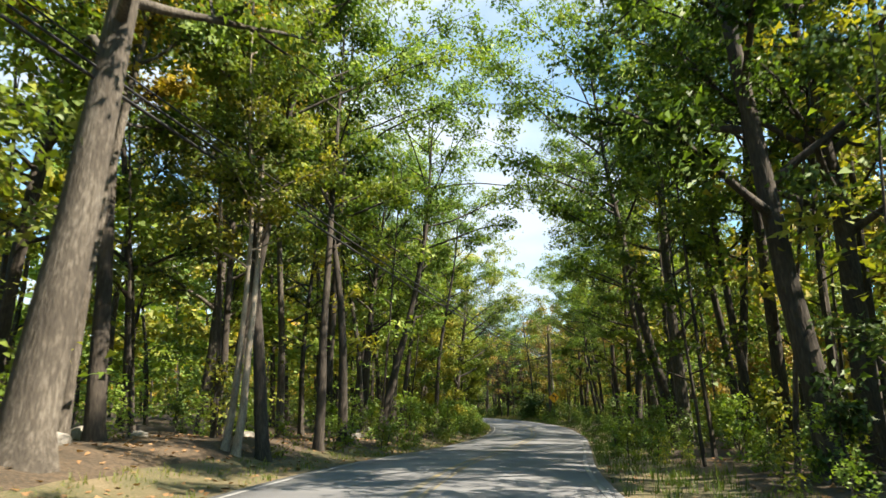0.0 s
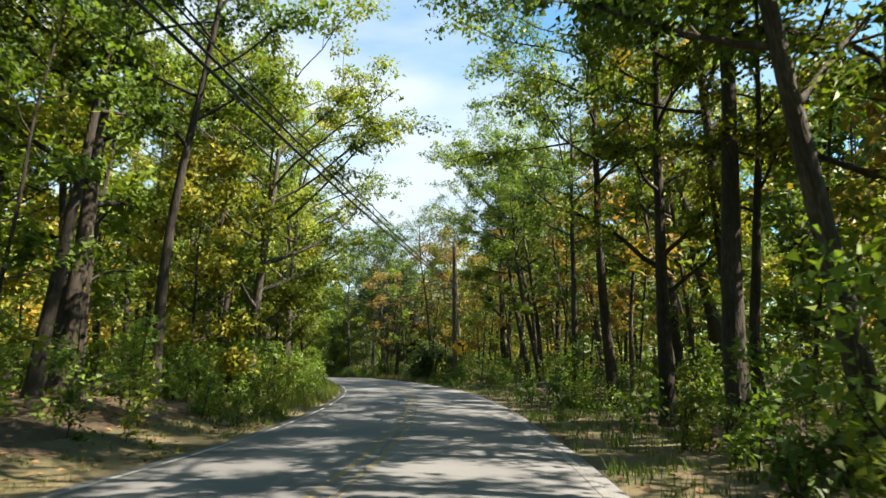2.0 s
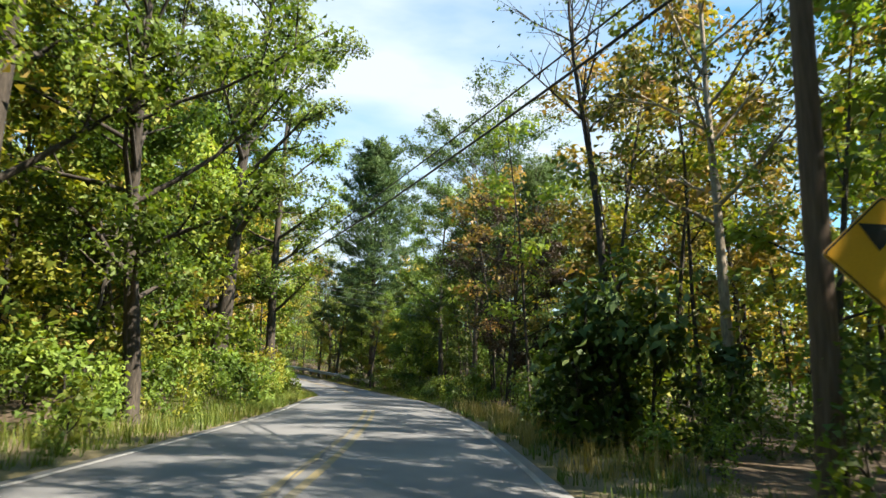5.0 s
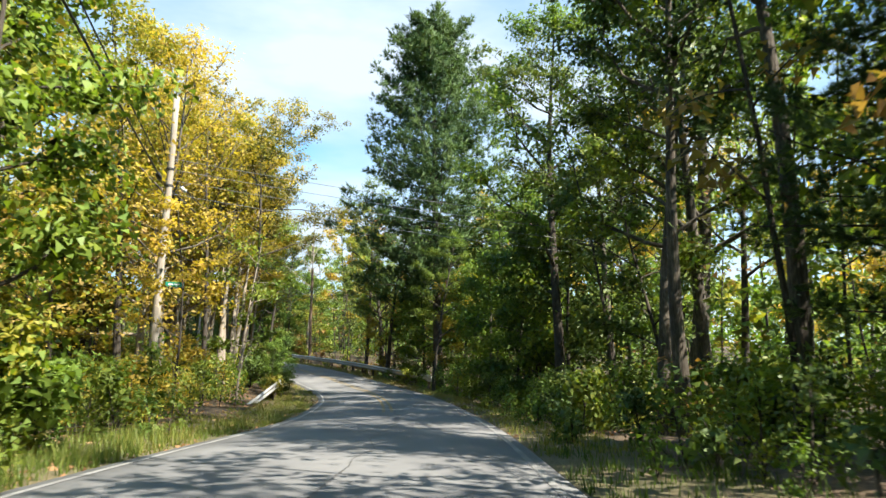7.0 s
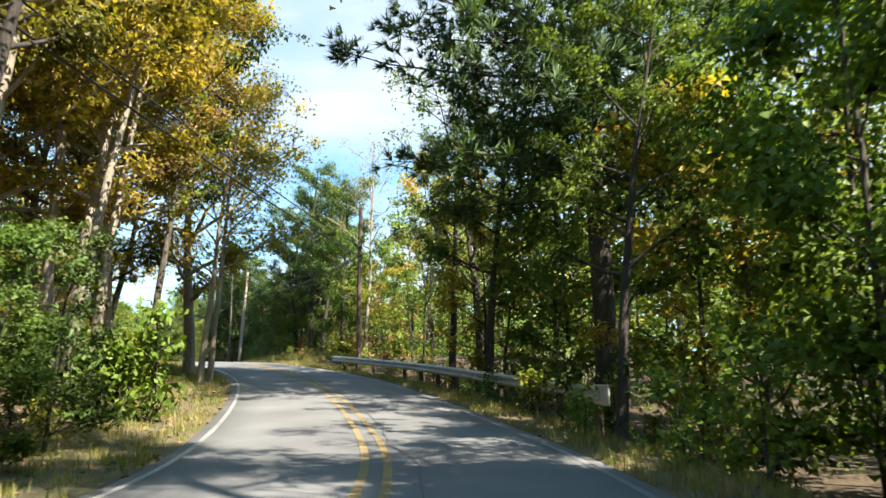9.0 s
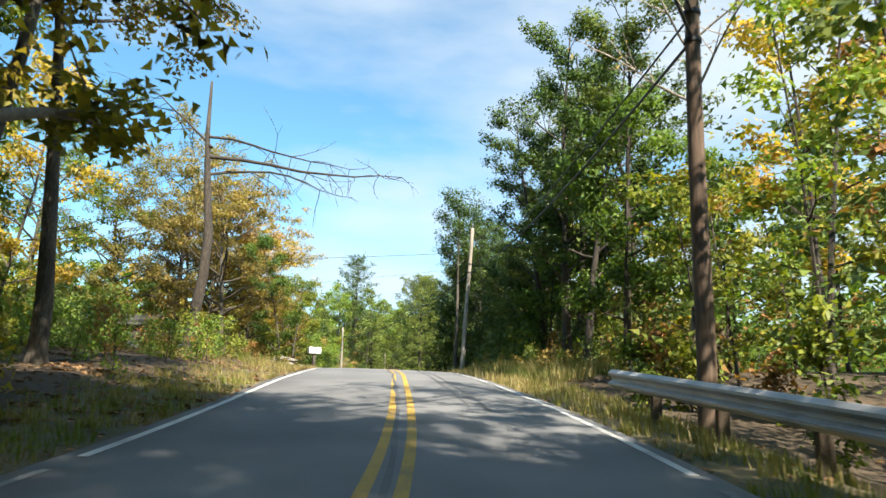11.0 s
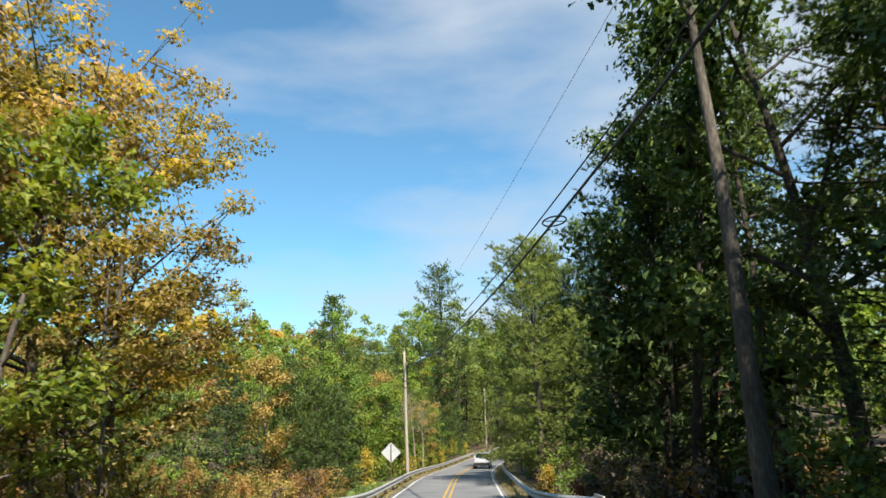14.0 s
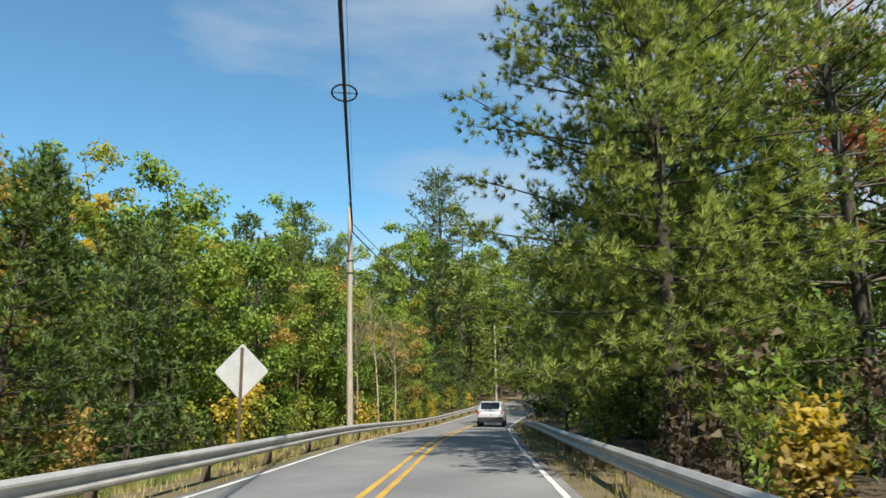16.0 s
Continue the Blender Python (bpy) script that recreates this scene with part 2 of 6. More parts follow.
car_glass, _n, _l, _b = material("dark_car_glass", 0.08)
_b.inputs["Base Color"].default_value = (0.012, 0.014, 0.017, 1)
rubber, _n, _l, _b = material("rubber", 0.85)
_b.inputs["Base Color"].default_value = (0.014, 0.014, 0.015, 1)
red_lens, _n, _l, _b = material("red_lens", 0.25)
_b.inputs["Base Color"].default_value = (0.42, 0.018, 0.016, 1)
alloy, _n, _l, _b = material("alloy", 0.35, 0.8)
_b.inputs["Base Color"].default_value = (0.5, 0.5, 0.52, 1)


# ---- mesh helpers ----
def mesh_of(name, verts, faces, mats=(), smooth=False, index=None):
    me = bpy.data.meshes.new(name)
    me.from_pydata([tuple(v) for v in verts], [], [tuple(f) for f in faces])
    for m in mats:
        me.materials.append(m)
    if smooth:
        me.polygons.foreach_set("use_smooth", [True] * len(me.polygons))
    if index is not None:
        me.polygons.foreach_set("material_index", index)
    me.update()
    return me


def loose_mesh(name, tris, mats, normals=None):
    """A mesh of loose triangles from an array of their corners; normals: one for each, to shade a clump of leaves as one soft form."""
    n = len(tris)
    me = bpy.data.meshes.new(name)
    me.vertices.add(3 * n)
    me.vertices.foreach_set("co", np.asarray(tris, np.float32).ravel())
    me.loops.add(3 * n)
    me.loops.foreach_set("vertex_index", np.arange(3 * n, dtype=np.int32))
    me.polygons.add(n)
    me.polygons.foreach_set("loop_start", np.arange(0, 3 * n, 3, dtype=np.int32))
    for m in mats:
        me.materials.append(m)
    me.update(calc_edges=True)
    if normals is not None:
        me.polygons.foreach_set("use_smooth", [True] * n)
        me.normals_split_custom_set_from_vertices(np.repeat(normals, 3, 0).astype(np.float32))
    return me


def part(name, me, parent, label=""):
    ob = new(name, me)
    ob.parent = parent
    if label:
        ob["label"] = label
    return ob


def bm_mesh(name, build, mat, smooth=False):
    bm = bmesh.new()
    build(bm)
    me = bpy.data.meshes.new(name)
    bm.to_mesh(me)
    bm.free()
    me.materials.append(mat)
    if smooth:
        me.polygons.foreach_set("use_smooth", [True] * len(me.polygons))
    return me


def add_box(bm, size, at=(0, 0, 0), turn=(0, 0, 0), bevel=0.0):
    r = bmesh.ops.create_cube(bm, size=1.0, matrix=pose(*at, *turn) @ Matrix.Diagonal((*size, 1)))
    if bevel:
        edges = list({e for v in r["verts"] for e in v.link_edges})
        bmesh.ops.bevel(bm, geom=edges, offset=bevel, segments=2, affect="EDGES", profile=0.5)


def add_cyl(bm, r0, r1, h, at=(0, 0, 0), turn=(0, 0, 0), n=16):
    bmesh.ops.create_cone(bm, cap_ends=True, segments=n, radius1=r0, radius2=r1, depth=h, matrix=pose(*at, *turn))


def tube(points, radii, sides=6):
    """Vertices and faces of a tapering tube along a polyline."""
    pts = np.asarray(points, float)
    n = len(pts)
    tan = np.gradient(pts, axis=0)
    tan /= np.linalg.norm(tan, axis=1)[:, None] + 1e-9
    ref = np.where(np.abs(tan[:, 2:3]) > 0.9, [[1.0, 0, 0]], [[0, 0, 1.0]])
    u = np.cross(tan, ref)
    u /= np.linalg.norm(u, axis=1)[:, None] + 1e-9
    v = np.cross(tan, u)
    a = np.linspace(0, 2 * np.pi, sides, endpoint=False)
    ring = pts[:, None] + np.asarray(radii)[:, None, None] * (np.cos(a)[None, :, None] * u[:, None] + np.sin(a)[None, :, None] * v[:, None])
    verts = ring.reshape(-1, 3)
    faces = []
    for i in range(n - 1):
        for j in range(sides):
            k = (j + 1) % sides
            faces.append((i * sides + j, i * sides + k, (i + 1) * sides + k, (i + 1) * sides + j))
    faces.append(tuple(range((n - 1) * sides, n * sides)))
    return verts, faces


class Tubes:
    def __init__(self):
        self.v, self.f, self.n = [], [], 0

    def add(self, points, radii, sides=6):
        v, f = tube(points, radii, sides)
        self.v.append(v)
        self.f += [tuple(i + self.n for i in q) for q in f]
        self.n += len(v)

    def mesh(self, name, mat, smooth=True):
        return mesh_of(name, np.concatenate(self.v), self.f, [mat], smooth)


# ---- the road's line and the lie of the land ----
ROAD = np.array([
    (-11, -75, 0.3), (-7.5, -45, 0.2), (-4.0, -20, 0.1), (-1.49, 0.16, 0.0), (0.19, 14.2, -0.10), (2.81, 27.9, -0.40), (5.34, 41.8, -0.54), (6.71, 55.4, -0.46),
    (6.64, 68.9, -0.43), (5.1, 86.4, -0.42), (2.08, 103.9, -0.50), (-0.92, 118.2, -0.80), (-5.06, 131.1, -0.75), (-8.2, 136.95, -0.49), (-17.95, 150.15, 0.62),
    (-29.77, 161.15, 1.67), (-39.8, 169.9, 2.12), (-50.3, 179.05, 1.74), (-61.6, 188.7, 0.46), (-67.5, 193.65, -0.14), (-75.9, 200.7, -0.55), (-86.6, 209.8, -1.0),
    (-107.2, 228.8, -2.1), (-121.3, 245.2, -2.0), (-133.2, 261.3, -1.4), (-142, 279, -0.4), (-147, 300, 1.0), (-148, 332, 3.0)])


def spine_points(ctrl, step=1.0):
    out = []
    ext = np.vstack([2 * ctrl[0] - ctrl[1], ctrl, 2 * ctrl[-1] - ctrl[-2]])
    knots = np.r_[0, np.cumsum(np.sqrt(np.linalg.norm(np.diff(ext, axis=0), axis=1)))]
    for i in range(1, len(ext) - 2):
        p0, p1, p2, p3 = ext[i - 1:i + 3]
        t0, t1, t2, t3 = knots[i - 1:i + 3]
        n = max(2, int(np.linalg.norm(p2 - p1) / 0.5))
        t = np.linspace(t1, t2, n, endpoint=False)[:, None]
        a1 = (t1 - t) / (t1 - t0) * p0 + (t - t0) / (t1 - t0) * p1
        a2 = (t2 - t) / (t2 - t1) * p1 + (t - t1) / (t2 - t1) * p2
        a3 = (t3 - t) / (t3 - t2) * p2 + (t - t2) / (t3 - t2) * p3
        b1 = (t2 - t) / (t2 - t0) * a1 + (t - t0) / (t2 - t0) * a2
        b2 = (t3 - t) / (t3 - t1) * a2 + (t - t1) / (t3 - t1) * a3
        out.append((t2 - t) / (t2 - t1) * b1 + (t - t1) / (t2 - t1) * b2)
    p = np.vstack(out + [ctrl[-1:]])
    s = np.r_[0, np.cumsum(np.linalg.norm(np.diff(p[:, :2], axis=0), axis=1))]
    ss = np.arange(0, s[-1], step)
    return np.stack([np.interp(ss, s, p[:, k]) for k in range(3)], 1), ss


SP, SS = spine_points(ROAD)
SS = SS - SS[np.argmin(np.hypot(SP[:, 0] + 1.49, SP[:, 1] - 0.16))]
_t = np.gradient(SP[:, :2], axis=0)
TAN = _t / np.linalg.norm(_t, axis=1)[:, None]
RIGHT = np.stack([TAN[:, 1], -TAN[:, 0]], 1)


def lanes(s, d):
    """World x, y and the road's height for stations s and offsets d to the right of the centre line."""
    s = np.asarray(s, float)
    x = np.interp(s, SS, SP[:, 0]) + d * np.interp(s, SS, RIGHT[:, 0])
    y = np.interp(s, SS, SP[:, 1]) + d * np.interp(s, SS, RIGHT[:, 1])
    return x, y, np.interp(s, SS, SP[:, 2])


def station(x, y):
    """The nearest station and the offset to the right, for arrays of places."""
    x, y = np.atleast_1d(np.asarray(x, float)), np.atleast_1d(np.asarray(y, float))
    s, d = np.empty(len(x)), np.empty(len(x))
    for a in range(0, len(x), 4000):
        dx, dy = x[a:a + 4000, None] - SP[None, :, 0], y[a:a + 4000, None] - SP[None, :, 1]
        k = np.argmin(dx * dx + dy * dy, 1)
        i = np.arange(len(k))
        s[a:a + 4000] = SS[k]
        side = dx[i, k] * RIGHT[k, 0] + dy[i, k] * RIGHT[k, 1]
        d[a:a + 4000] = np.sign(side) * np.hypot(dx[i, k], dy[i, k])
    return s, d


# how much the land rises three metres past the road's edge, and forty metres past it
LEFT_BANK = ([-60, 0, 35, 60, 90, 125, 150, 172, 186, 194, 199, 210, 260, 330], [0.5, 0.6, 0.5, 0.25, 0.2, 0.1, 0.2, 0.25, 0.4, 0.35, -0.6, -0.9, 0.1, 0.3])
RIGHT_BANK = ([-60, 0, 60, 110, 128, 160, 174, 190, 205, 225, 260, 330], [0.2, 0.15, 0.15, 0.1, -0.7, -0.5, 0.35, 0.3, -0.5, -0.7, 0.2, 0.4])
LEFT_FAR = ([-60, 0, 100, 160, 190, 215, 260, 330], [1.2, 1.2, 0.6, 0.0, 0.0, 5.0, 7.0, 6.0])
RIGHT_FAR = ([-60, 0, 100, 130, 160, 190, 215, 260, 330], [0.5, 0.3, 0.0, -1.5, 0.0, 2.0, 1.5, 3.0, 4.0])


def rolling(x, y):
    return 0.10 * np.sin(x * 0.71 + 1.3 * np.sin(y * 0.23)) * np.cos(y * 0.63 + 0.8) + 0.22 * np.sin(x * 0.19 + 2) * np.sin(y * 0.17 + 0.4 * np.sin(x * 0.11))


def profile(s, d, x, y, under=True):
    road = np.interp(s, SS, SP[:, 2])
    a = np.abs(d)
    left = d < 0
    bank = np.where(left, np.interp(s, *LEFT_BANK), np.interp(s, *RIGHT_BANK))
    far = np.where(left, np.interp(s, *LEFT_FAR), np.interp(s, *RIGHT_FAR))
    u = np.clip((a - 3.6) / 3.0, 0, 1)
    u = u * u * (3 - 2 * u)
    v = np.clip((a - 9) / 40, 0, 1)
    v = v * v * (3 - 2 * v)
    z = road - 0.03 + bank * u + (far - bank) * v + rolling(x, y) * np.clip((a - 4) / 4, 0, 1)
    z = z + np.clip((a - 90) / 500, 0, 1) * 10
    # the knoll on which the shed stands
    z = z + 1.7 * np.exp(-((x + 65.0) ** 2 + (y - 169.0) ** 2) / 72.0)
    if under:
        z = z - 0.22 * np.clip((4.3 - a) / 0.6, 0, 1)
    return z


def height(x, y):
    s, d = station(x, y)
    return profile(s, d, np.atleast_1d(x), np.atleast_1d(y))


def spot(s, d):
    """The place on the ground at station s, d metres right of the centre line."""
    x, y, _ = lanes(s, d)
    x, y = float(x), float(y)
    return x, y, float(height(x, y)[0])


def axis_steps(lo, hi, step, ends):
    inner = list(np.arange(lo, hi + step, step))
    out_lo, out_hi, g = [], [], step
    p = lo
    while p > ends[0]:
        g *= 1.5
        p -= g
        out_lo.append(p)
    g, p = step, hi
    while p < ends[1]:
        g *= 1.5
        p += g
        out_hi.append(p)
    return np.array(out_lo[::-1] + inner + out_hi)


GX = axis_steps(-190, 70, 1.4, (-2500, 2500))
GY = axis_steps(-60, 300, 1.4, (-2500, 2500))
gx, gy = np.meshgrid(GX, GY)
gs, gd = station(gx.ravel(), gy.ravel())
gz = profile(gs, gd, gx.ravel(), gy.ravel())
nx, ny = len(GX), len(GY)
ii, jj = np.meshgrid(np.arange(nx - 1), np.arange(ny - 1))
base = (jj * nx + ii).ravel()
ground_faces = np.stack([base, base + 1, base + nx + 1, base + nx], 1)
cs, cd = gs[base], gd[base]
is_lawn = (cd < -3) & (cd > -15.5) & (cs > 204) & (cs < 246)
ground = new("ground", mesh_of("ground", np.stack([gx.ravel(), gy.ravel(), gz], 1), ground_faces.tolist(), [soil, lawn], True, is_lawn.astype(np.int32)))
tagged(ground, "brown leaf-strewn forest floor with a strip of lawn", "ground", kind="structure")


def ribbon(name, s0, s1, d_list, z_list, mat, step=1.0, land=(), shift=0.0):
    """A strip laid along the road. Offsets in land lie on the ground instead of on the road."""
    s = np.arange(s0, s1 + step * 0.5, step)
    cols = []
    for k, (d, dz) in enumerate(zip(d_list, z_list)):
        x, y, z = lanes(s, d + shift * np.exp(-((s - 174) / 9.0) ** 2))
        if k in land:
            z = profile(s, np.full(len(s), d), x, y, under=False)
        cols.append(np.stack([x, y, z + dz], 1))
    v = np.stack(cols, 1).reshape(-1, 3)
    m = len(d_list)
    f = [(i * m + j, i * m + j + 1, (i + 1) * m + j + 1, (i + 1) * m + j) for i in range(len(s) - 1) for j in range(m - 1)]
    return new(name, mesh_of(name, v, f, [mat], True))


def crown_z(d):
    return 0.05 * (1 - (d / 2.95) ** 2)


S_BACK, S_END = -70.0, float(SS[-1]) - 2
rd = [-2.95, -2.9, -1.9, -0.9, 0, 0.9, 1.9, 2.9, 2.95]
road = ribbon("road", S_BACK, S_END, rd, [-0.12] + [crown_z(d) for d in rd[1:-1]] + [-0.12], asphalt)
tagged(road, "worn grey asphalt two-lane country road", "road", kind="structure")
for nm, sd in (("verge_left", -1), ("verge_right", 1)):
    ds = [2.85, 3.1, 3.5, 3.9, 4.4, 4.9, 5.3]
    zs = [-0.02, 0.0, 0.0, 0.0, 0.0, 0.0, -0.12]
    if sd < 0:
        ds, zs = [-d for d in ds[::-1]], zs[::-1]
    v = ribbon(nm, S_BACK, S_END, ds, zs, shoulder_mat, 0.8, land=range(7))
    tagged(v, "sandy grass-grown road shoulder with fallen leaves", "road shoulder", kind="structure")


def stripe(name, s0, s1, d, w, mat, label, lift=0.006, shift=0.0):
    ob = ribbon(name, s0, s1, [d - w / 2, d + w / 2], [crown_z(d) + lift] * 2, mat, 0.6, shift=shift)
    return tagged(ob, label, "road marking", kind="structure")


for dd, nm in ((-2.68, "edge_line_left"), (2.68, "edge_line_right")):
    stripe(nm, S_BACK, 158, dd, 0.09, faded_white, "almost worn away white edge line")
    stripe(nm, 158.6, S_END, dd, 0.10, white_paint, "worn white edge line on the asphalt")
stripe("centre_line_faded", S_BACK, 92, 0.12, 0.11, faded_yellow, "almost worn away yellow centre line")
stripe("centre_line_faded_pair", S_BACK, 92, -0.12, 0.11, faded_yellow, "almost worn away yellow centre line")
for dd in (-0.14, 0.14):
    stripe("centre_line_worn", 121, 156, dd, 0.11, worn_yellow, "brownish worn yellow double centre line")
    stripe("centre_line_yellow", 156.5, S_END, dd, 0.11, yellow_paint, "yellow double centre line, worn in places", shift=0.28)


# draws tar-filled cracks, and also the cable shadows painted as dark lines
def crack(s0, s1, d0, amp, w, seed):
    rng = np.random.default_rng(seed)
    s = np.arange(s0, s1, 0.7)
    d = d0 + np.cumsum(rng.normal(0, amp, len(s)))
    d = d - np.linspace(0, d[-1] - d0, len(s))
    ww = w * rng.uniform(0.5, 1.3, len(s))
    l, r = [], []
    for off, out in ((-ww / 2, l), (ww / 2, r)):
        x, y, z = lanes(s, d + off)
        out.append(np.stack([x, y, z + crown_z(d) + 0.009], 1))
    v = np.stack([l[0], r[0]], 1).reshape(-1, 3)
    f = [(2 * i, 2 * i + 1, 2 * i + 3, 2 * i + 2) for i in range(len(s) - 1)]
    ob = new("seam_or_shadow_line", mesh_of("seam_or_shadow_line", v, f, [tar]))
    return tagged(ob, "dark line on the asphalt, tar-filled crack or painted cable shadow", "road crack", kind="structure")


crack(-30, 90, 0.02, 0.05, 0.05, 1)
crack(90, 150, 0.3, 0.06, 0.025, 2)
crack(150, 215, 0.03, 0.02, 0.07, 3)
# no cracks: the overhead cables' shadows, painted on the road as two dark lines
crack(163, 184, 1.45, 0.012, 0.05, 4)
crack(164, 184, 1.20, 0.012, 0.035, 5)


# ---- trees ----
def leaf_cloud(centres, rng, size, aspect=0.75, up=0.75, out=None):
    """One pointed leaf at each centre, facing up more or less, and outwards where out is given."""
    n = len(centres)
    nor = rng.normal(0, 1, (n, 3)) * (1 - up) * (1.6 if out is None else 0.85)
    nor[:, 2] += up
    if out is not None:
        nor += out
    nor /= np.linalg.norm(nor, axis=1)[:, None]
    t = np.cross(nor, rng.normal(0, 1, (n, 3)))
    t /= np.linalg.norm(t, axis=1)[:, None] + 1e-9
    b = np.cross(nor, t)
    ln = size * rng.uniform(0.65, 1.3, (n, 1))
    w = ln * aspect * 0.5
    q = np.empty((n, 3, 3))
    q[:, 0] = centres + b * w - t * ln * 0.3
    q[:, 1] = centres - b * w - t * ln * 0.3
    q[:, 2] = centres + t * ln * 0.7 - nor * ln * 0.15
    return q


def leaf_diamonds(centres, rng, size, up=0.5, out=None):
    """Two triangles a leaf, for the shrubs that stand close."""
    a = leaf_cloud(centres, rng, size, 0.8, up, out)
    mid = (a[:, 0] + a[:, 1]) / 2
    b = a.copy()
    b[:, 0], b[:, 1], b[:, 2] = a[:, 1], a[:, 0], mid * 2.0 - (mid * 0.45 + a[:, 2] * 0.55)
    return np.concatenate([a, b])


def ball(rng, n):
    """Points spread through a unit ball, thinning outwards."""
    c = rng.normal(0, 1, (n, 3))
    c /= np.linalg.norm(c, axis=1)[:, None]
    return c * rng.uniform(0, 1, (n, 1)) ** 0.5


def soft_normals(way, rng, loose):
    nor = way + rng.normal(0, loose, way.shape)
    return nor / (np.linalg.norm(nor, axis=1)[:, None] + 1e-9)


def bend_line(start, direction, length, n, rng, wobble=0.1, lift=0.0):
    pts = [np.array(start, float)]
    d = np.array(direction, float)
    for _ in range(n):
        d = d + rng.normal(0, wobble, 3) + np.array([0, 0, lift])
        d /= np.linalg.norm(d)
        pts.append(pts[-1] + d * length / n)
    return np.array(pts)


def broadleaf(seed, h, r0, base, reach, leaves, leaf, limbs=14, arm=5, up=0.72, rise=0.45, twigs=3, puff=0.64, flat=0.42, lean=0.04, sides=9, shape="round"):
    rng = np.random.default_rng(seed)
    wood = Tubes()
    az0 = rng.uniform(0, 6.28)
    lean_v = np.array([math.cos(az0) * lean, math.sin(az0) * lean, 1.0])
    trunk = bend_line((0, 0, -0.25), lean_v, h * 0.97, 10, rng, 0.035)
    u = np.linspace(0, 1, 11)
    rad = r0 * (1 - 0.93 * u ** 0.85) + 0.012
    rad[0] *= 1.45
    rad[1] *= 1.03
    wood.add(np.insert(trunk, 1, trunk[0] + (trunk[1] - trunk[0]) * 0.35, 0), np.insert(rad, 1, rad[1] * 1.10), sides)
    centres = []
    for i in range(limbs):
        f = base + (0.97 - base) * ((i + rng.uniform(0, 0.9)) / limbs)
        k = f * 10
        a = int(min(k, 9))
        p = trunk[a] + (trunk[a + 1] - trunk[a]) * (k - a)
        g = (f - base) / (1 - base)
        if shape == "round":
            size = max(0.42, math.sqrt(max(0.0, 1 - ((g - 0.36) / 0.78) ** 2)))
        elif shape == "vase":
            size = 0.35 + 0.75 * math.sin(math.pi * min(1, 0.1 + 0.72 * g))
        else:
            size = 1.05 - 0.8 * g
        length = reach * max(0.25, size) * rng.uniform(0.75, 1.2)
        az = az0 + i * 2.4 + rng.uniform(-0.4, 0.4)
        el = rise * rng.uniform(0.6, 1.4) + 0.35 * g
        d = (math.cos(az) * math.cos(el), math.sin(az) * math.cos(el), math.sin(el))
        line = bend_line(p, d, length, 5, rng, 0.12, 0.02)
        rl = max(0.012, min(float(np.interp(f, u, rad)) * 0.55, 0.028 * length))
        wood.add(line, rl * (1 - 0.85 * np.linspace(0, 1, 6)) + 0.004, arm)
        ends = [line[3], line[4], line[5]]
        for _ in range(twigs):
            j = int(rng.integers(2, 5))
            td = (line[j + 1] - line[j]) / (np.linalg.norm(line[j + 1] - line[j]) + 1e-9) + rng.normal(0, 0.65, 3) * (1, 1, 0.5)
            td /= np.linalg.norm(td)
            tl = bend_line(line[j], td, length * rng.uniform(0.28, 0.5), 2, rng, 0.16, 0.03)
            wood.add(tl, rl * 0.42 * (1 - 0.8 * np.linspace(0, 1, 3)) + 0.003, 3)
            ends += [tl[1], tl[2]]
        centres.append(np.array(ends))
    centres.append(trunk[-2:])
    cl = np.concatenate(centres)
    # leaves sit in clumps of uneven size round the twig ends, each one turned outwards like a small dome
    bulk = rng.uniform(0.55, 1.3, len(cl))
    pick = rng.choice(len(cl), leaves, p=bulk ** 2 / np.sum(bulk ** 2))
    way = ball(rng, leaves)
    fall = way * bulk[pick][:, None] * (puff * 1.2, puff * 1.2, puff * flat * 1.2) + rng.normal(0, 0.05, (leaves, 3))
    fall[:, 2] -= 0.25 * puff * (way[:, 0] ** 2 + way[:, 1] ** 2)
    q = (leaf_diamonds if shape == "shrub" else leaf_cloud)(cl[pick] + fall, rng, leaf, up=up * 0.75, out=way * (0.75, 0.75, 0.35))
    mid = np.mean(cl, axis=0)
    nor = soft_normals(way * 0.9 + (cl[pick] - mid) / (np.abs(cl - mid).max() + 1e-9) * 0.8 + (0, 0, 0.35), rng, 0.28)
    return wood.v, wood.f, q, (np.concatenate([nor, nor]) if shape == "shrub" else nor)


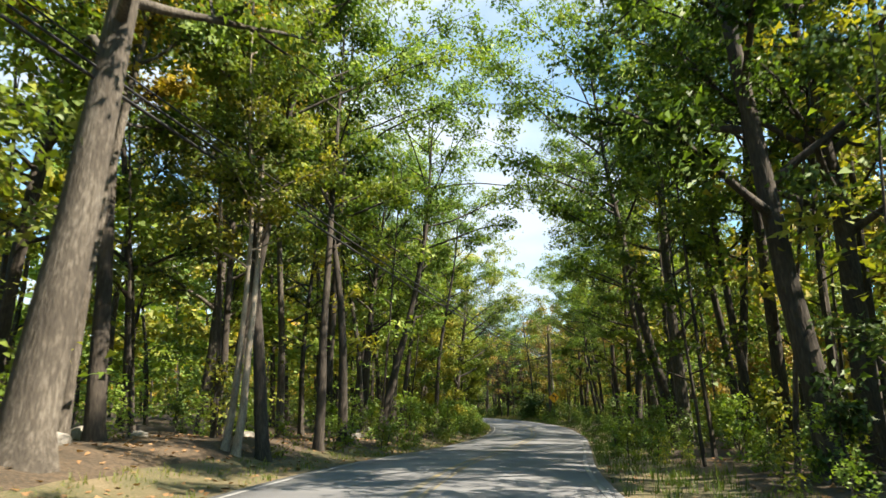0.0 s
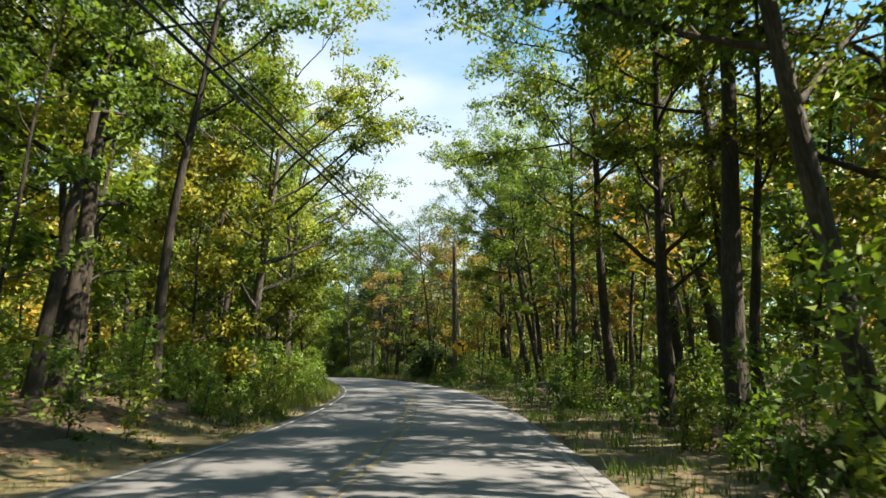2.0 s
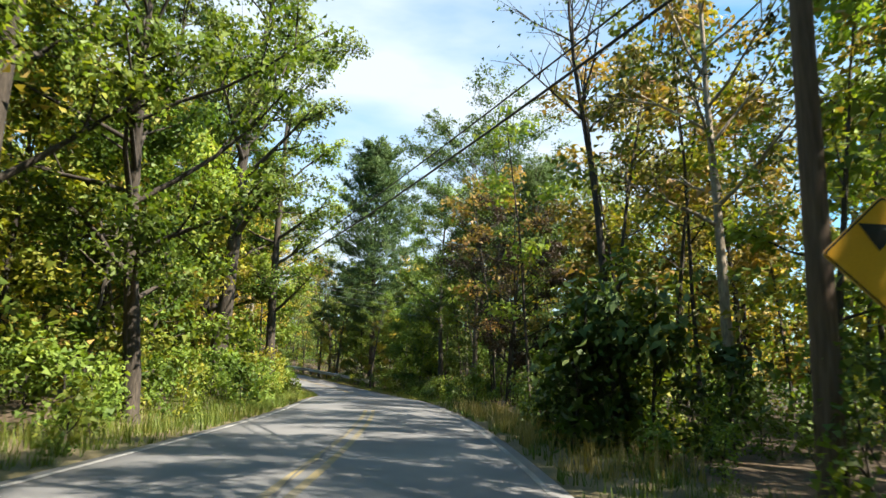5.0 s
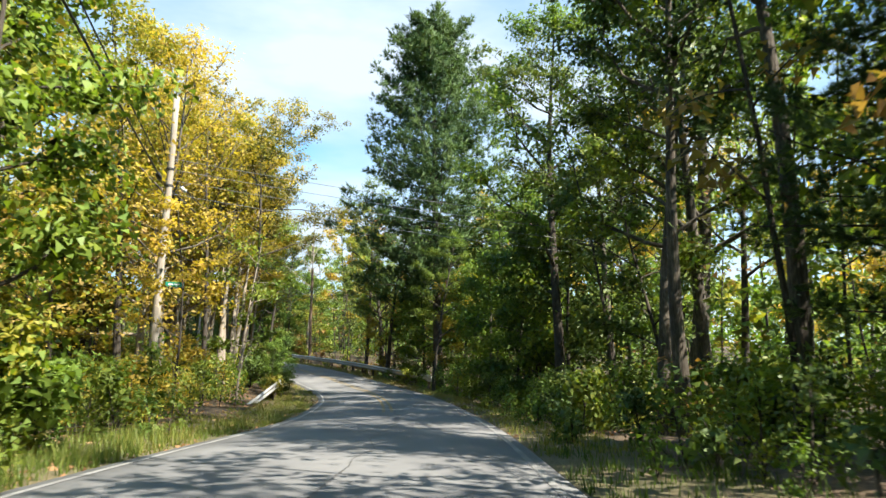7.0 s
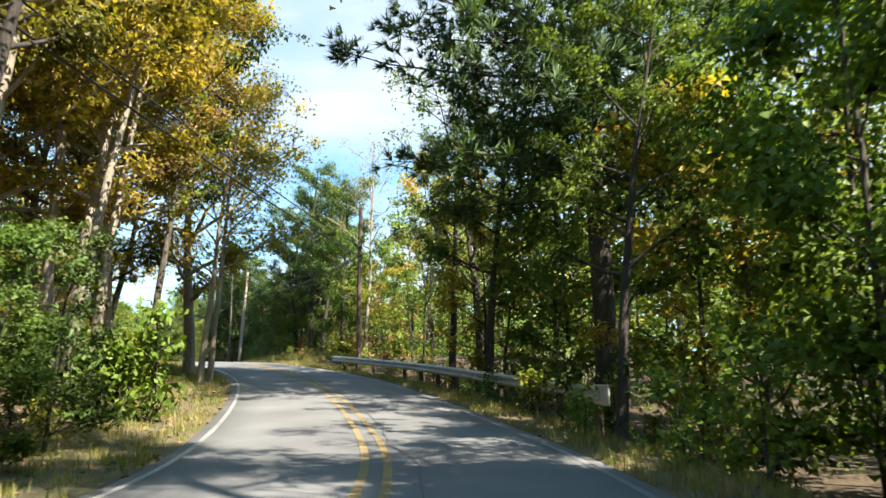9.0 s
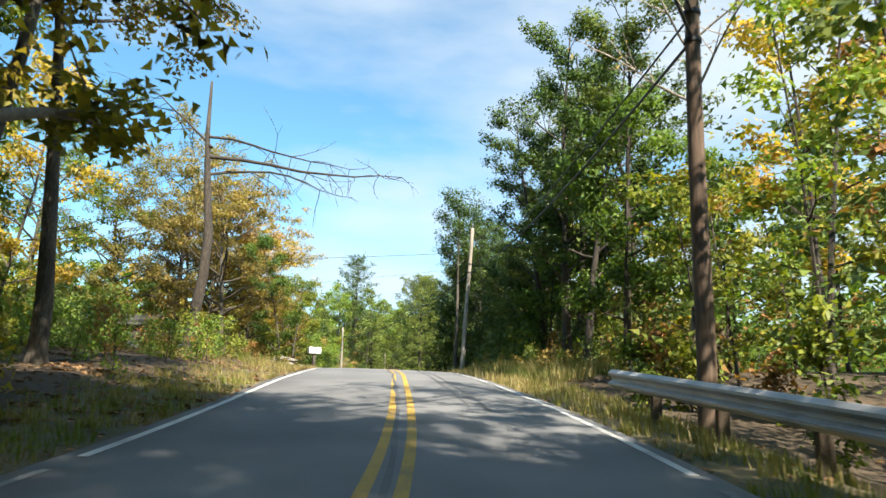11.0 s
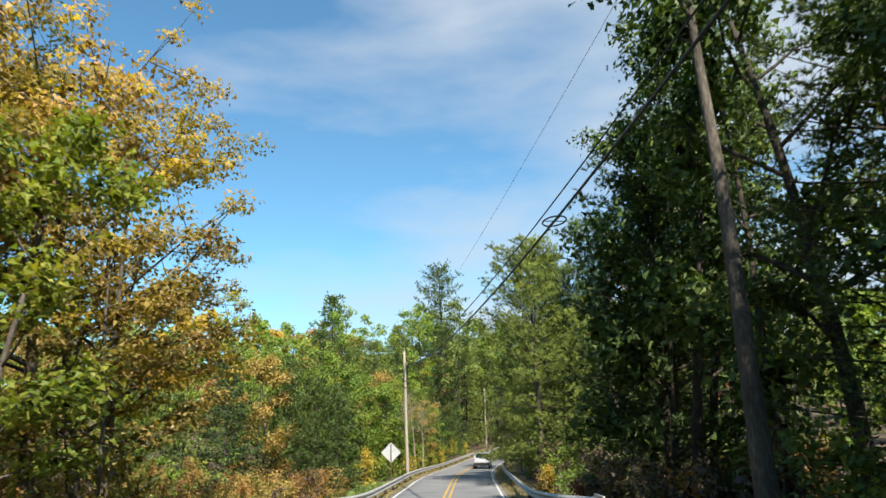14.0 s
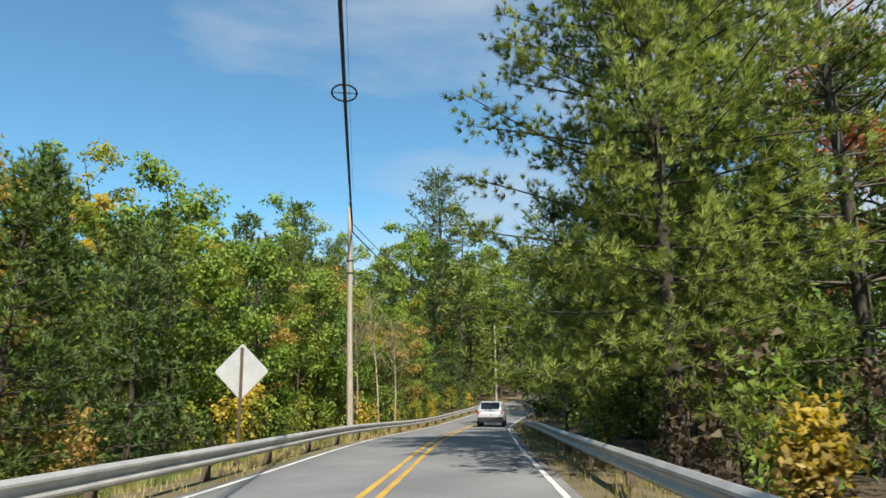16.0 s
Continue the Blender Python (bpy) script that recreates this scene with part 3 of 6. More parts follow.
def pine(seed, h, r0, base, reach, whorl=0.62, per=5, tufts=9, blades=7, needle=0.30, sides=9, droop=0.0, broad=0.055, power=0.75, loose=0.42):
    rng = np.random.default_rng(seed)
    wood = Tubes()
    trunk = bend_line((0, 0, -0.25), (rng.normal(0, 0.02), rng.normal(0, 0.02), 1), h, 10, rng, 0.012)
    u = np.linspace(0, 1, 11)
    rad = r0 * (1 - 0.95 * u) + 0.012
    rad[0] *= 1.3
    wood.add(trunk, rad, sides)
    spots, ways, faces = [], [], []
    z = base * h
    while z < h - 0.25:
        g = (z - base * h) / (h * (1 - base))
        k = min(z / h * 10, 9.99)
        a = int(k)
        p = trunk[a] + (trunk[a + 1] - trunk[a]) * (k - a)
        off = rng.uniform(0, 6.28)
        for i in range(per):
            if rng.random() < 0.12:
                continue
            az = off + i * 6.283 / per + rng.normal(0, 0.25)
            length = (reach * (1 - g) ** power * (0.72 + 0.28 * min(1, g / 0.3)) * rng.uniform(0.6, 1.15)) + 0.35
            el = -0.05 - droop + 0.65 * g + rng.normal(0, 0.08)
            d = (math.cos(az) * math.cos(el), math.sin(az) * math.cos(el), math.sin(el))
            line = bend_line(p, d, length, 4, rng, 0.06, 0.05)
            wood.add(line, (0.008 + 0.0065 * length) * (1 - 0.85 * np.linspace(0, 1, 5)) + 0.003, 4)
            m = max(3, int(tufts * (0.35 + 0.65 * length / (reach + 0.35))))
            w = np.clip(rng.uniform(0.14, 1.02, m), 0, 0.999) * 4
            j = w.astype(int)
            q = line[j] + (line[j + 1] - line[j]) * (w - j)[:, None]
            side = np.array([-d[1], d[0], 0.0])
            spread = 0.36 * length * (1.05 - w / 4)
            q = q + side * rng.normal(0, 1, (m, 1)) * spread[:, None] + rng.normal(0, 0.10, (m, 3))
            # the tufts gather in soft sprigs of four
            lead = np.repeat(q[::4], 4, 0)[:m]
            wide = max(0.15, 0.5 * needle)
            away = rng.normal(0, 1, (m, 3)) * (wide, wide, 0.75 * wide)
            spots.append(lead + away)
            ways.append(np.array(d) * 0.45 + (0, 0, 0.35) + away / wide * 0.4)
            faces.append(np.array(d) * 0.5 + (0, 0, 0.55) + away / wide * 0.55)
        z += whorl * rng.uniform(0.75, 1.25) * (1 - 0.35 * g)
    c = np.repeat(np.concatenate(spots), blades, 0)
    w = np.repeat(np.concatenate(ways), blades, 0) + rng.normal(0, loose, (len(c), 3))
    w /= np.linalg.norm(w, axis=1)[:, None]
    side = np.cross(w, rng.normal(0, 1, w.shape))
    side /= np.linalg.norm(side, axis=1)[:, None] + 1e-9
    ln = needle * rng.uniform(0.7, 1.3, (len(c), 1))
    q = np.empty((len(c), 3, 3))
    q[:, 0] = c - side * broad * 0.5
    q[:, 1] = c + w * ln
    q[:, 2] = c + side * broad * 0.5
    nor = soft_normals(np.repeat(np.concatenate(faces), blades, 0), rng, 0.22)
    back = np.einsum("ij,ij->i", np.cross(q[:, 1] - q[:, 0], q[:, 2] - q[:, 0]), nor) < 0
    q[back] = q[back][:, ::-1]
    return wood.v, wood.f, q, nor


SHAPES = {}


def template(made):
    v, f, q, nor = made
    v = np.concatenate(v)
    wood, crown = mesh_of("trunk", v, f, [BARK["grey"]], True), loose_mesh("crown", q, [LEAF["green"]], nor)
    SHAPES[crown.name] = (v, f, q)
    return wood, crown


TREE = {
    # close to the road
    "giant": [template(broadleaf(20 + k, 20, 0.40, 0.34, 4.9, 15000, 0.15, limbs=19, twigs=4, lean=0.02, puff=0.56, flat=0.55)) for k in range(2)],
    "tall": [template(broadleaf(10 + k, 17 + k, 0.19 + 0.03 * k, 0.30 - 0.03 * k, 3.7, 11500, 0.15, limbs=17, puff=0.52, flat=0.52)) for k in range(4)],
    "straight": [template(broadleaf(30 + k, 18.5 - k, 0.15 + 0.02 * k, 0.40, 3.0, 8200, 0.15, limbs=14, puff=0.52, flat=0.5)) for k in range(3)],
    "spread": [template(broadleaf(40 + k, 14, 0.24, 0.20, 5.4, 16500, 0.15, limbs=24, rise=0.38, puff=0.56, flat=0.5, shape="vase")) for k in range(3)],
    "arch": [template(broadleaf(45 + k, 18, 0.22, 0.47, 6.0, 14000, 0.155, limbs=19, rise=0.36, puff=0.62, flat=0.5, shape="vase")) for k in range(3)],
    "sapling": [template(broadleaf(50 + k, 6.0 + k, 0.045, 0.22, 1.9, 2000, 0.14, limbs=11, rise=0.22, puff=0.42, flat=0.3, sides=6, lean=0.12, twigs=2, arm=3)) for k in range(4)],
    "edge": [template(broadleaf(60 + k, 8.5 + 1.2 * k, 0.075, 0.06, 2.5, 6400, 0.145, limbs=17, rise=0.35, puff=0.48, flat=0.55, sides=6, twigs=2, arm=4)) for k in range(3)],
    "thin": [template(broadleaf(70 + k, 16, 0.16, 0.34, 3.8, 4200, 0.15, limbs=18, rise=0.6, twigs=5, puff=0.55, flat=0.7)) for k in range(3)],
    "bare": [template(broadleaf(80 + k, 14.5, 0.13, 0.52, 3.0, 520, 0.11, limbs=16, rise=0.75, twigs=8, puff=0.35, flat=0.8)) for k in range(2)],
    "lump": [template(broadleaf(65 + k, 9.0 + k, 0.085, 0.05, 2.3, 7400, 0.165, limbs=15, rise=0.3, puff=0.66, flat=0.62, sides=6, twigs=1, arm=4, up=0.55)) for k in range(3)],
    "tufted": [template(broadleaf(75, 14.0, 0.17, 0.62, 2.5, 5600, 0.15, limbs=12, rise=0.55, twigs=3, puff=0.55, flat=0.75, shape="vase"))],
    # further in
    "mid": [template(broadleaf(90 + k, 16 + k, 0.16, 0.24, 3.5, 2200, 0.30, limbs=11, twigs=1, sides=5, puff=0.78, flat=0.5, arm=3)) for k in range(4)],
    "whip": [template(broadleaf(95 + k, 11 + k, 0.06, 0.30, 1.7, 700, 0.22, limbs=8, twigs=0, sides=5, puff=0.7, arm=3, lean=0.07)) for k in range(3)],
    "back": [template(broadleaf(100 + k, 15 + 1.5 * k, 0.15, 0.12, 3.9, 850, 0.64, limbs=8, twigs=0, sides=4, puff=1.15, arm=3)) for k in range(3)],
    # conifers
    "pine_great": [template(pine(120, 28, 0.36, 0.25, 8.8, tufts=150, blades=12, needle=0.36, broad=0.055, whorl=1.05, per=7, power=0.48))],
    "pine_soft": [template(pine(130 + k, 15.5 + k, 0.21, 0.16, 5.2, tufts=110, blades=26, needle=0.20, broad=0.019, whorl=0.75, per=6, droop=0.02, power=0.42)) for k in range(2)],
    "pine_mid": [template(pine(133 + k, 15.5 + k, 0.21, 0.08, 5.2, tufts=40, blades=12, needle=0.24, broad=0.034, whorl=0.8, per=6, droop=0.02, power=0.45)) for k in range(2)],
    "pine_far": [template(pine(135 + k, 15 + 2 * k, 0.2, 0.08, 4.6, tufts=15, blades=6, needle=0.45, broad=0.13, whorl=0.85, power=0.55, sides=5)) for k in range(2)],
    "pine_young": [template(pine(140 + k, 7.5 + k, 0.09, 0.04, 2.8, tufts=32, blades=12, needle=0.22, broad=0.04, whorl=0.7, per=6, sides=6, power=0.6)) for k in range(3)],
}
SHRUB = [template(broadleaf(150 + k, 1.5 + 0.35 * k, 0.018, 0.04, 0.8, 480, 0.10, limbs=7, rise=0.7, twigs=0, puff=0.27, flat=0.9, sides=3, up=0.5, lean=0.1, arm=3, shape="shrub")) for k in range(3)]
THIN = [template(broadleaf(155 + k, 1.5 + 0.35 * k, 0.015, 0.04, 0.8, 320, 0.13, limbs=4, rise=0.7, twigs=0, puff=0.36, flat=0.9, sides=3, up=0.5, lean=0.1, arm=3)) for k in range(3)]
WEED = [template(broadleaf(160 + k, 0.75 + 0.2 * k, 0.008, 0.04, 0.42, 150, 0.11, limbs=4, rise=0.9, twigs=0, puff=0.2, flat=0.8, sides=3, up=0.5, lean=0.15, arm=3)) for k in range(3)]


class Joined:
    """Plants past counting, gathered into one mesh."""

    def __init__(self):
        self.v, self.f, self.n, self.leaf, self.tint = [], [], 0, [], []

    def add(self, shape, m, leaf):
        v, f, q = shape
        r, t = np.array(m.to_3x3()), np.array(m.translation)
        self.v.append(v @ r.T + t)
        self.f += [tuple(i + self.n for i in g) for g in f]
        self.n += len(v)
        self.leaf.append(q @ r.T + t)
        self.tint.append(np.full(len(q), 1 + LEAF_KEYS.index(leaf), np.int32))

    def put(self, name, label, category):
        q = np.concatenate(self.leaf)
        k = len(q)
        verts = np.concatenate(self.v + [q.reshape(-1, 3)])
        faces = self.f + (np.arange(3 * k).reshape(-1, 3) + self.n).tolist()
        index = np.r_[np.zeros(len(self.f), np.int32), np.concatenate(self.tint)]
        me = mesh_of(name, verts, faces, [BARK["dark"]] + [LEAF[c] for c in LEAF_KEYS], False, index)
        return tagged(new(name, me), label, category, kind="stuff")


LEAF_KEYS = list(LEAF)
DEEP, LOW, SMALL = Joined(), Joined(), Joined()
LOOK = {"tan": "tan and yellow autumn", "green": "green-leaved", "deep": "deep green", "lime": "yellow-green", "gold": "golden autumn", "olive": "olive-brown autumn", "rust": "brown autumn", "red": "red autumn", "plum": "dark plum-brown", "pine": "green", "blue": "blue-green"}
SORT = {"tall": "broadleaf tree with a tall trunk", "straight": "woodland tree with a long bare trunk", "spread": "broadleaf tree with a wide crown", "sapling": "sapling in layered leaf under the woods", "edge": "bushy young tree leafed down to the ground", "lump": "full round-crowned young tree at the wood's edge", "tufted": "slim tree with a round tuft of leaves on top", "thin": "half-bare tree with a thinning crown", "bare": "almost leafless tree with fine branches", "giant": "broadleaf tree with a massive trunk", "arch": "tall tree arching its crown over the road", "whip": "slender young tree", "pine_far": "pine deep in the woods", "pine_mid": "white pine with soft drooping boughs", "mid": "broadleaf tree deeper in the woods", "back": "broadleaf tree deep in the woods", "pine_great": "tall white pine with tiered boughs", "pine_soft": "white pine with soft drooping boughs", "pine_young": "young pine branched to the ground"}
KIND = {"sapling": "sapling", "pine_great": "pine_tree", "pine_soft": "pine_tree", "pine_mid": "pine_tree", "pine_young": "pine_tree"}
NEXT = random.Random(5)


def plant(kind, x, y, leaf, bark="grey", scale=1.0, turn=None, pick=None, tilt=(0, 0), z=None, group="", deep=False):
    pool = TREE[kind]
    wood, crown = pool[NEXT.randrange(len(pool)) if pick is None else pick]
    z = float(height(x, y)[0]) if z is None else z
    turn = NEXT.uniform(0, 360) if turn is None else turn
    m = pose(x, y, z - 0.02, tilt[0], tilt[1], 0) @ pose(0, 0, 0, 0, 0, turn) @ Matrix.Diagonal((scale, scale, scale, 1))
    if deep:
        return DEEP.add(SHAPES[crown.name], m, leaf)
    ob = new(KIND.get(kind, "tree"))
    ob.matrix_world = m
    for nm, me, mat in (("trunk", wood, BARK[bark]), ("crown", crown, LEAF[leaf])):
        p = part(nm, me, ob)
        p.material_slots[0].link = "OBJECT"
        p.material_slots[0].material = mat
    return tagged(ob, LOOK[leaf] + " " + SORT[kind], "pine" if "pine" in kind else ("sapling" if kind == "sapling" else "tree"), group or "roadside woods")


def bush(x, y, leaf, scale=1.0, weed=False, squash=1.0, group="undergrowth", deep=False):
    wood, crown = NEXT.choice(WEED if weed else SHRUB)
    m = pose(x, y, float(height(x, y)[0]) - 0.02, 0, 0, NEXT.uniform(0, 360)) @ Matrix.Diagonal((scale, scale, scale * squash, 1))
    if weed or deep:
        return (SMALL if weed else LOW).add(SHAPES[(crown if weed else THIN[NEXT.randrange(3)][1]).name], m, leaf)
    ob = new("shrub")
    ob.matrix_world = m
    for nm, me, mat in (("stem", wood, BARK["dark"]), ("foliage", crown, LEAF[leaf])):
        p = part(nm, me, ob)
        p.material_slots[0].link = "OBJECT"
        p.material_slots[0].material = mat
    return tagged(ob, LOOK[leaf] + " shrub in the undergrowth", "shrub", group)


def choose(mix):
    r = NEXT.random() * sum(w for _, w in mix)
    for k, w in mix:
        r -= w
        if r <= 0:
            return k
    return mix[-1][0]


CLEAR = []


def free(x, y, r):
    return all((x - a) ** 2 + (y - b) ** 2 > (r + c) ** 2 for a, b, c in CLEAR)


def belt(s0, s1, d0, d1, gap, kinds, leaves, barks=(("dark", 2), ("grey", 2)), size=(0.85, 1.15), deep=False):
    """Trees scattered over a strip of the land from station s0 to s1, d0 to d1 metres right of the centre line."""
    NEXT.seed(str((s0, s1, d0, d1, gap)))
    n = max(1, int(abs((s1 - s0) * (d1 - d0)) / gap ** 2))
    tries = 0
    done = 0
    while done < n and tries < 6 * n:
        tries += 1
        s, d = NEXT.uniform(s0, s1), NEXT.uniform(d0, d1)
        x, y, _ = lanes(s, d)
        x, y = float(x), float(y)
        ks, kd = station(x, y)
        if abs(kd[0]) < 4.4 or not free(x, y, gap * 0.33):
            continue
        kind = choose(kinds)
        leaf = choose(leaves)
        if "pine" in kind:
            leaf = "pine" if NEXT.random() < 0.6 else "blue"
        plant(kind, x, y, leaf, choose(barks), NEXT.uniform(*size), tilt=(NEXT.gauss(0, 1.6), NEXT.gauss(0, 1.6)), deep=deep)
        CLEAR.append((x, y, gap * 0.33))
        done += 1


def thicket(s0, s1, d0, d1, count, leaves, size=(0.7, 1.3), weed=False, deep=False):
    NEXT.seed(str((s0, s1, d0, d1, count)))
    for _ in range(count):
        s, d = NEXT.uniform(s0, s1), NEXT.uniform(d0, d1)
        x, y, _ = lanes(s, d)
        leaf, scale = choose(leaves), NEXT.uniform(*size)
        if math.hypot(x + 69.6, y - 202.0) > 2.6:
            bush(float(x), float(y), leaf, scale, weed, deep=deep)


DARKISH = (("dark", 5), ("grey", 2))
PALE = (("pale", 4), ("grey", 3), ("dark", 1))
G1 = (("green", 6), ("deep", 2), ("lime", 3))
G2 = (("lime", 5), ("green", 3), ("gold", 2))
G3 = (("green", 5), ("deep", 3), ("lime", 2))
Y1 = (("gold", 5), ("lime", 4))

# single trees along the way
plant("giant", -6.1, 10.3, "green", "grey", 1.0, 40, 0, (0, 4))
plant("giant", 8.5, 14.0, "green", "dark", 0.72, 40, 1, (0, -8))
plant("straight", 9.9, 13.2, "green", "dark", 1.0, 70, 2, (0, -8))
plant("tall", 6.7, 12.2, "green", "dark", 1.0, 140, 2, (0, -3))
plant("arch", -4.8, 29.0, "green", "dark", 1.05, 20, 0, (0, 4))
plant("arch", -2.6, 44.0, "green", "dark", 0.82, 90, 1, (0, 2))
plant("arch", -1.0, 57.0, "green", "dark", 0.72, 200, 2, (0, 2))
plant("arch", -2.9, 33.5, "green", "dark", 1.0, 150, 2, (0, 6))
plant("spread", 0.9, 52.0, "lime", "grey", 0.88, 60, 0)
plant("spread", 1.3, 62.0, "lime", "grey", 0.95, 140, 1)
plant("spread", 0.8, 83.0, "lime", "dark", 0.85, 20, 2)
plant("arch", 10.7, 38.5, "deep", "dark", 0.95, 130, 2, (0, -4))
plant("arch", 15.4, 69.5, "green", "dark", 0.85, 200, 1, (0, -6))
plant("tall", 18.2, 73.0, "deep", "dark", 0.9, 20, 2)
plant("tall", 18.8, 66.0, "green", "dark", 0.9, 120, 1)
plant("arch", 11.9, 47.0, "green", "dark", 0.8, 70, 0, (0, -5))
plant("arch", 8.8, 26.5, "green", "dark", 1.0, 250, 2, (0, -4))
plant("arch", 12.2, 41.0, "green", "dark", 0.78, 150, 0, (0, -6))
plant("arch", 13.4, 55.0, "green", "dark", 0.74, 30, 1, (0, -4))
plant("arch", 14.6, 64.5, "green", "dark", 0.72, 310, 2, (0, -4))
plant("straight", -7.3, 13.5, "green", "grey", 0.95, 10, 0)
plant("straight", -4.6, 15.8, "lime", "pale", 0.62, 80, 0, (0, 6))
plant("straight", -4.9, 16.0, "lime", "pale", 0.58, 150, 0, (0, 9))
plant("straight", -4.1, 16.3, "lime", "dark", 0.85, 200, 2, (2, -3))
plant("straight", -3.6, 20.5, "green", "dark", 0.95, 30, 0)
plant("straight", -3.4, 24.0, "lime", "dark", 1.0, 120, 1)
plant("arch", -6.4, 20.5, "green", "dark", 0.95, 60, 1, (0, 4))
plant("arch", 8.6, 17.8, "green", "dark", 0.88, 10, 2, (0, -4))
plant("arch", 10.8, 32.5, "green", "dark", 0.92, 110, 1, (0, -4))
plant("giant", -4.2, 36.8, "green", "dark", 0.72, 70, 0, (0, 4))
plant("straight", 9.6, 17.0, "green", "dark", 0.84, 0, 1, (0, -4))
plant("straight", 8.8, 19.6, "green", "dark", 0.8, 140, 2, (0, -6))
plant("straight", 10.3, 24.0, "green", "dark", 1.0, 190, 0, (0, -8))
plant("tall", 11.2, 36.1, "green", "grey", 1.0, 20, 0, (0, -12))
plant("tall", 12.7, 37.4, "lime", "dark", 0.8, 300, 2)
plant("giant", 15.7, 50.5, "green", "dark", 0.66, 60, 0)
plant("giant", 15.6, 46.8, "lime", "dark", 0.64, 160, 1, (0, -9))
plant("straight", 16.4, 80.0, "olive", "dark", 0.95, 30, 1)
plant("tall", 14.5, 72.4, "green", "dark", 0.8, 10, 3)
plant("bare", 11.3, 87.0, "green", "dark", 1.05, 0, 0)
plant("thin", 13.5, 84.5, "olive", "pale", 0.9, 90, 1)
plant("tall", -4.2, 91.0, "lime", "dark", 0.9, 10, 2)
plant("giant", -2.6, 95.6, "deep", "dark", 0.98, 30, 1)
plant("pine_mid", -1.8, 78.0, "blue", "dark", 0.5, 10, 0)
plant("tall", -1.9, 100.8, "green", "dark", 0.92, 50, 3)
plant("edge", -2.6, 88.0, "lime", "dark", 1.0, 90, 0)
plant("edge", -3.4, 96.0, "lime", "dark", 1.05, 10, 2)
plant("spread", -4.6, 99.0, "green", "dark", 1.05, 80, 1)
plant("spread", 9.0, 98.0, "plum", "dark", 0.52, 40, 0)
plant("pine_soft", 10.8, 107.0, "blue", "dark", 0.85, 40, 0)
plant("tall", 7.0, 115.5, "green", "grey", 0.85, 0, 1)
plant("pine_great", -4.7, 145.3, "blue", "dark", 1.0, 20, 0)
plant("tall", -9.4, 148.6, "lime", "dark", 0.80, 20, 1)
plant("edge", -9.9, 150.5, "gold", "dark", 0.95, 20, 0)
plant("giant", 8.7, 121.5, "deep", "grey", 0.9, 40, 1)
for s_, d_, c_ in ((126.5, 8.0, 1.05), (129.5, 7.6, 1.0), (132.5, 8.4, 1.0), (136.0, 7.8, 0.95), (139.5, 8.8, 0.95)):
    plant("lump", *spot(s_, d_)[:2], "deep" if s_ < 130 else "green", "dark", c_)
# trees added to shade the road, their crowns above the view
for s_, d_, c_ in ((109.0, 7.6, 0.95), (113.5, 7.2, 0.9), (117.0, 9.2, 1.0), (125.0, 9.5, 0.9)):
    plant("arch", *spot(s_, d_)[:2], "deep", "grey", c_)
plant("tall", -3.7, 138.6, "lime", "dark", 0.56, 0, 1)
plant("tall", 1.4, 141.0, "green", "dark", 0.78, 70, 2)
plant("edge", -2.2, 141.5, "gold", "dark", 0.95, 0, 1)
plant("straight", -17.5, 139.2, "gold", "pale", 0.95, 30, 0)
plant("spread", -21.0, 138.0, "gold", "pale", 1.1, 30, 0)
plant("spread", -18.8, 131.5, "gold", "pale", 1.05, 200, 1)
plant("spread", -26.5, 146.5, "gold", "grey", 1.1, 100, 2)
plant("straight", -16.4, 137.4, "gold", "pale", 0.9, 80, 1, (0, 5))
plant("straight", -19.6, 143.4, "deep", "grey", 0.9, 20, 0)
plant("bare", -22.3, 164.3, "tan", "pale", 1.08, 50, 1)
plant("lump", -10.4, 131.2, "green", "dark", 0.34, 10, 0)
plant("lump", -11.2, 132.8, "deep", "dark", 0.36, 80, 1)
plant("lump", -10.1, 129.7, "green", "dark", 0.27, 140, 2)
plant("spread", -23.4, 149.7, "gold", "pale", 1.12, 60, 2)
plant("thin", -19.6, 146.0, "gold", "pale", 0.75, 60, 0, (0, 8))
plant("thin", -20.2, 147.2, "gold", "pale", 0.78, 160, 1, (0, 7))
plant("giant", -11.4, 154.4, "deep", "grey", 0.6, 60, 1, (0, -9))
plant("tufted", -49.1, 185.1, "deep", "grey", 1.02, 60, 0, (0, -1))
plant("spread", -68.5, 179.0, "tan", "grey", 1.1, 70, 0)
plant("spread", -72.5, 169.5, "olive", "grey", 1.1, 20, 1)
plant("spread", -65.5, 161.0, "lime", "grey", 1.1, 200, 2)
plant("spread", -68.4, 180.3, "gold", "grey", 1.02, 20, 0)
plant("spread", -67.6, 180.8, "tan", "grey", 0.86, 150, 1)
plant("spread", -66.0, 172.0, "tan", "grey", 1.15, 120, 2)
plant("edge", -57.0, 176.5, "lime", "grey", 0.95, 20, 0)
plant("edge", -62.5, 179.5, "olive", "grey", 0.95, 120, 1)
plant("thin", -64.5, 174.0, "rust", "grey", 0.95, 100, 2)
plant("spread", -70.5, 175.0, "olive", "grey", 1.1, 75, 1)
plant("spread", -63.5, 173.0, "tan", "grey", 0.9, 160, 2)
plant("spread", -58.6, 172.0, "tan", "grey", 0.95, 40, 0)
plant("edge", -60.0, 174.5, "olive", "grey", 1.0, 60, 1)
plant("edge", -53.6, 173.4, "green", "grey", 0.85, 70, 2)
plant("pine_soft", -75.2, 207.3, "pine", "dark", 1.02, 10, 0)
plant("pine_soft", -78.6, 213.4, "blue", "dark", 0.98, 130, 1)
plant("straight", *spot(219, 9.8)[:2], "deep", "dark", 0.8, 70, 1)
plant("spread", -74.5, 222.0, "red", "grey", 1.05, 70, 2)
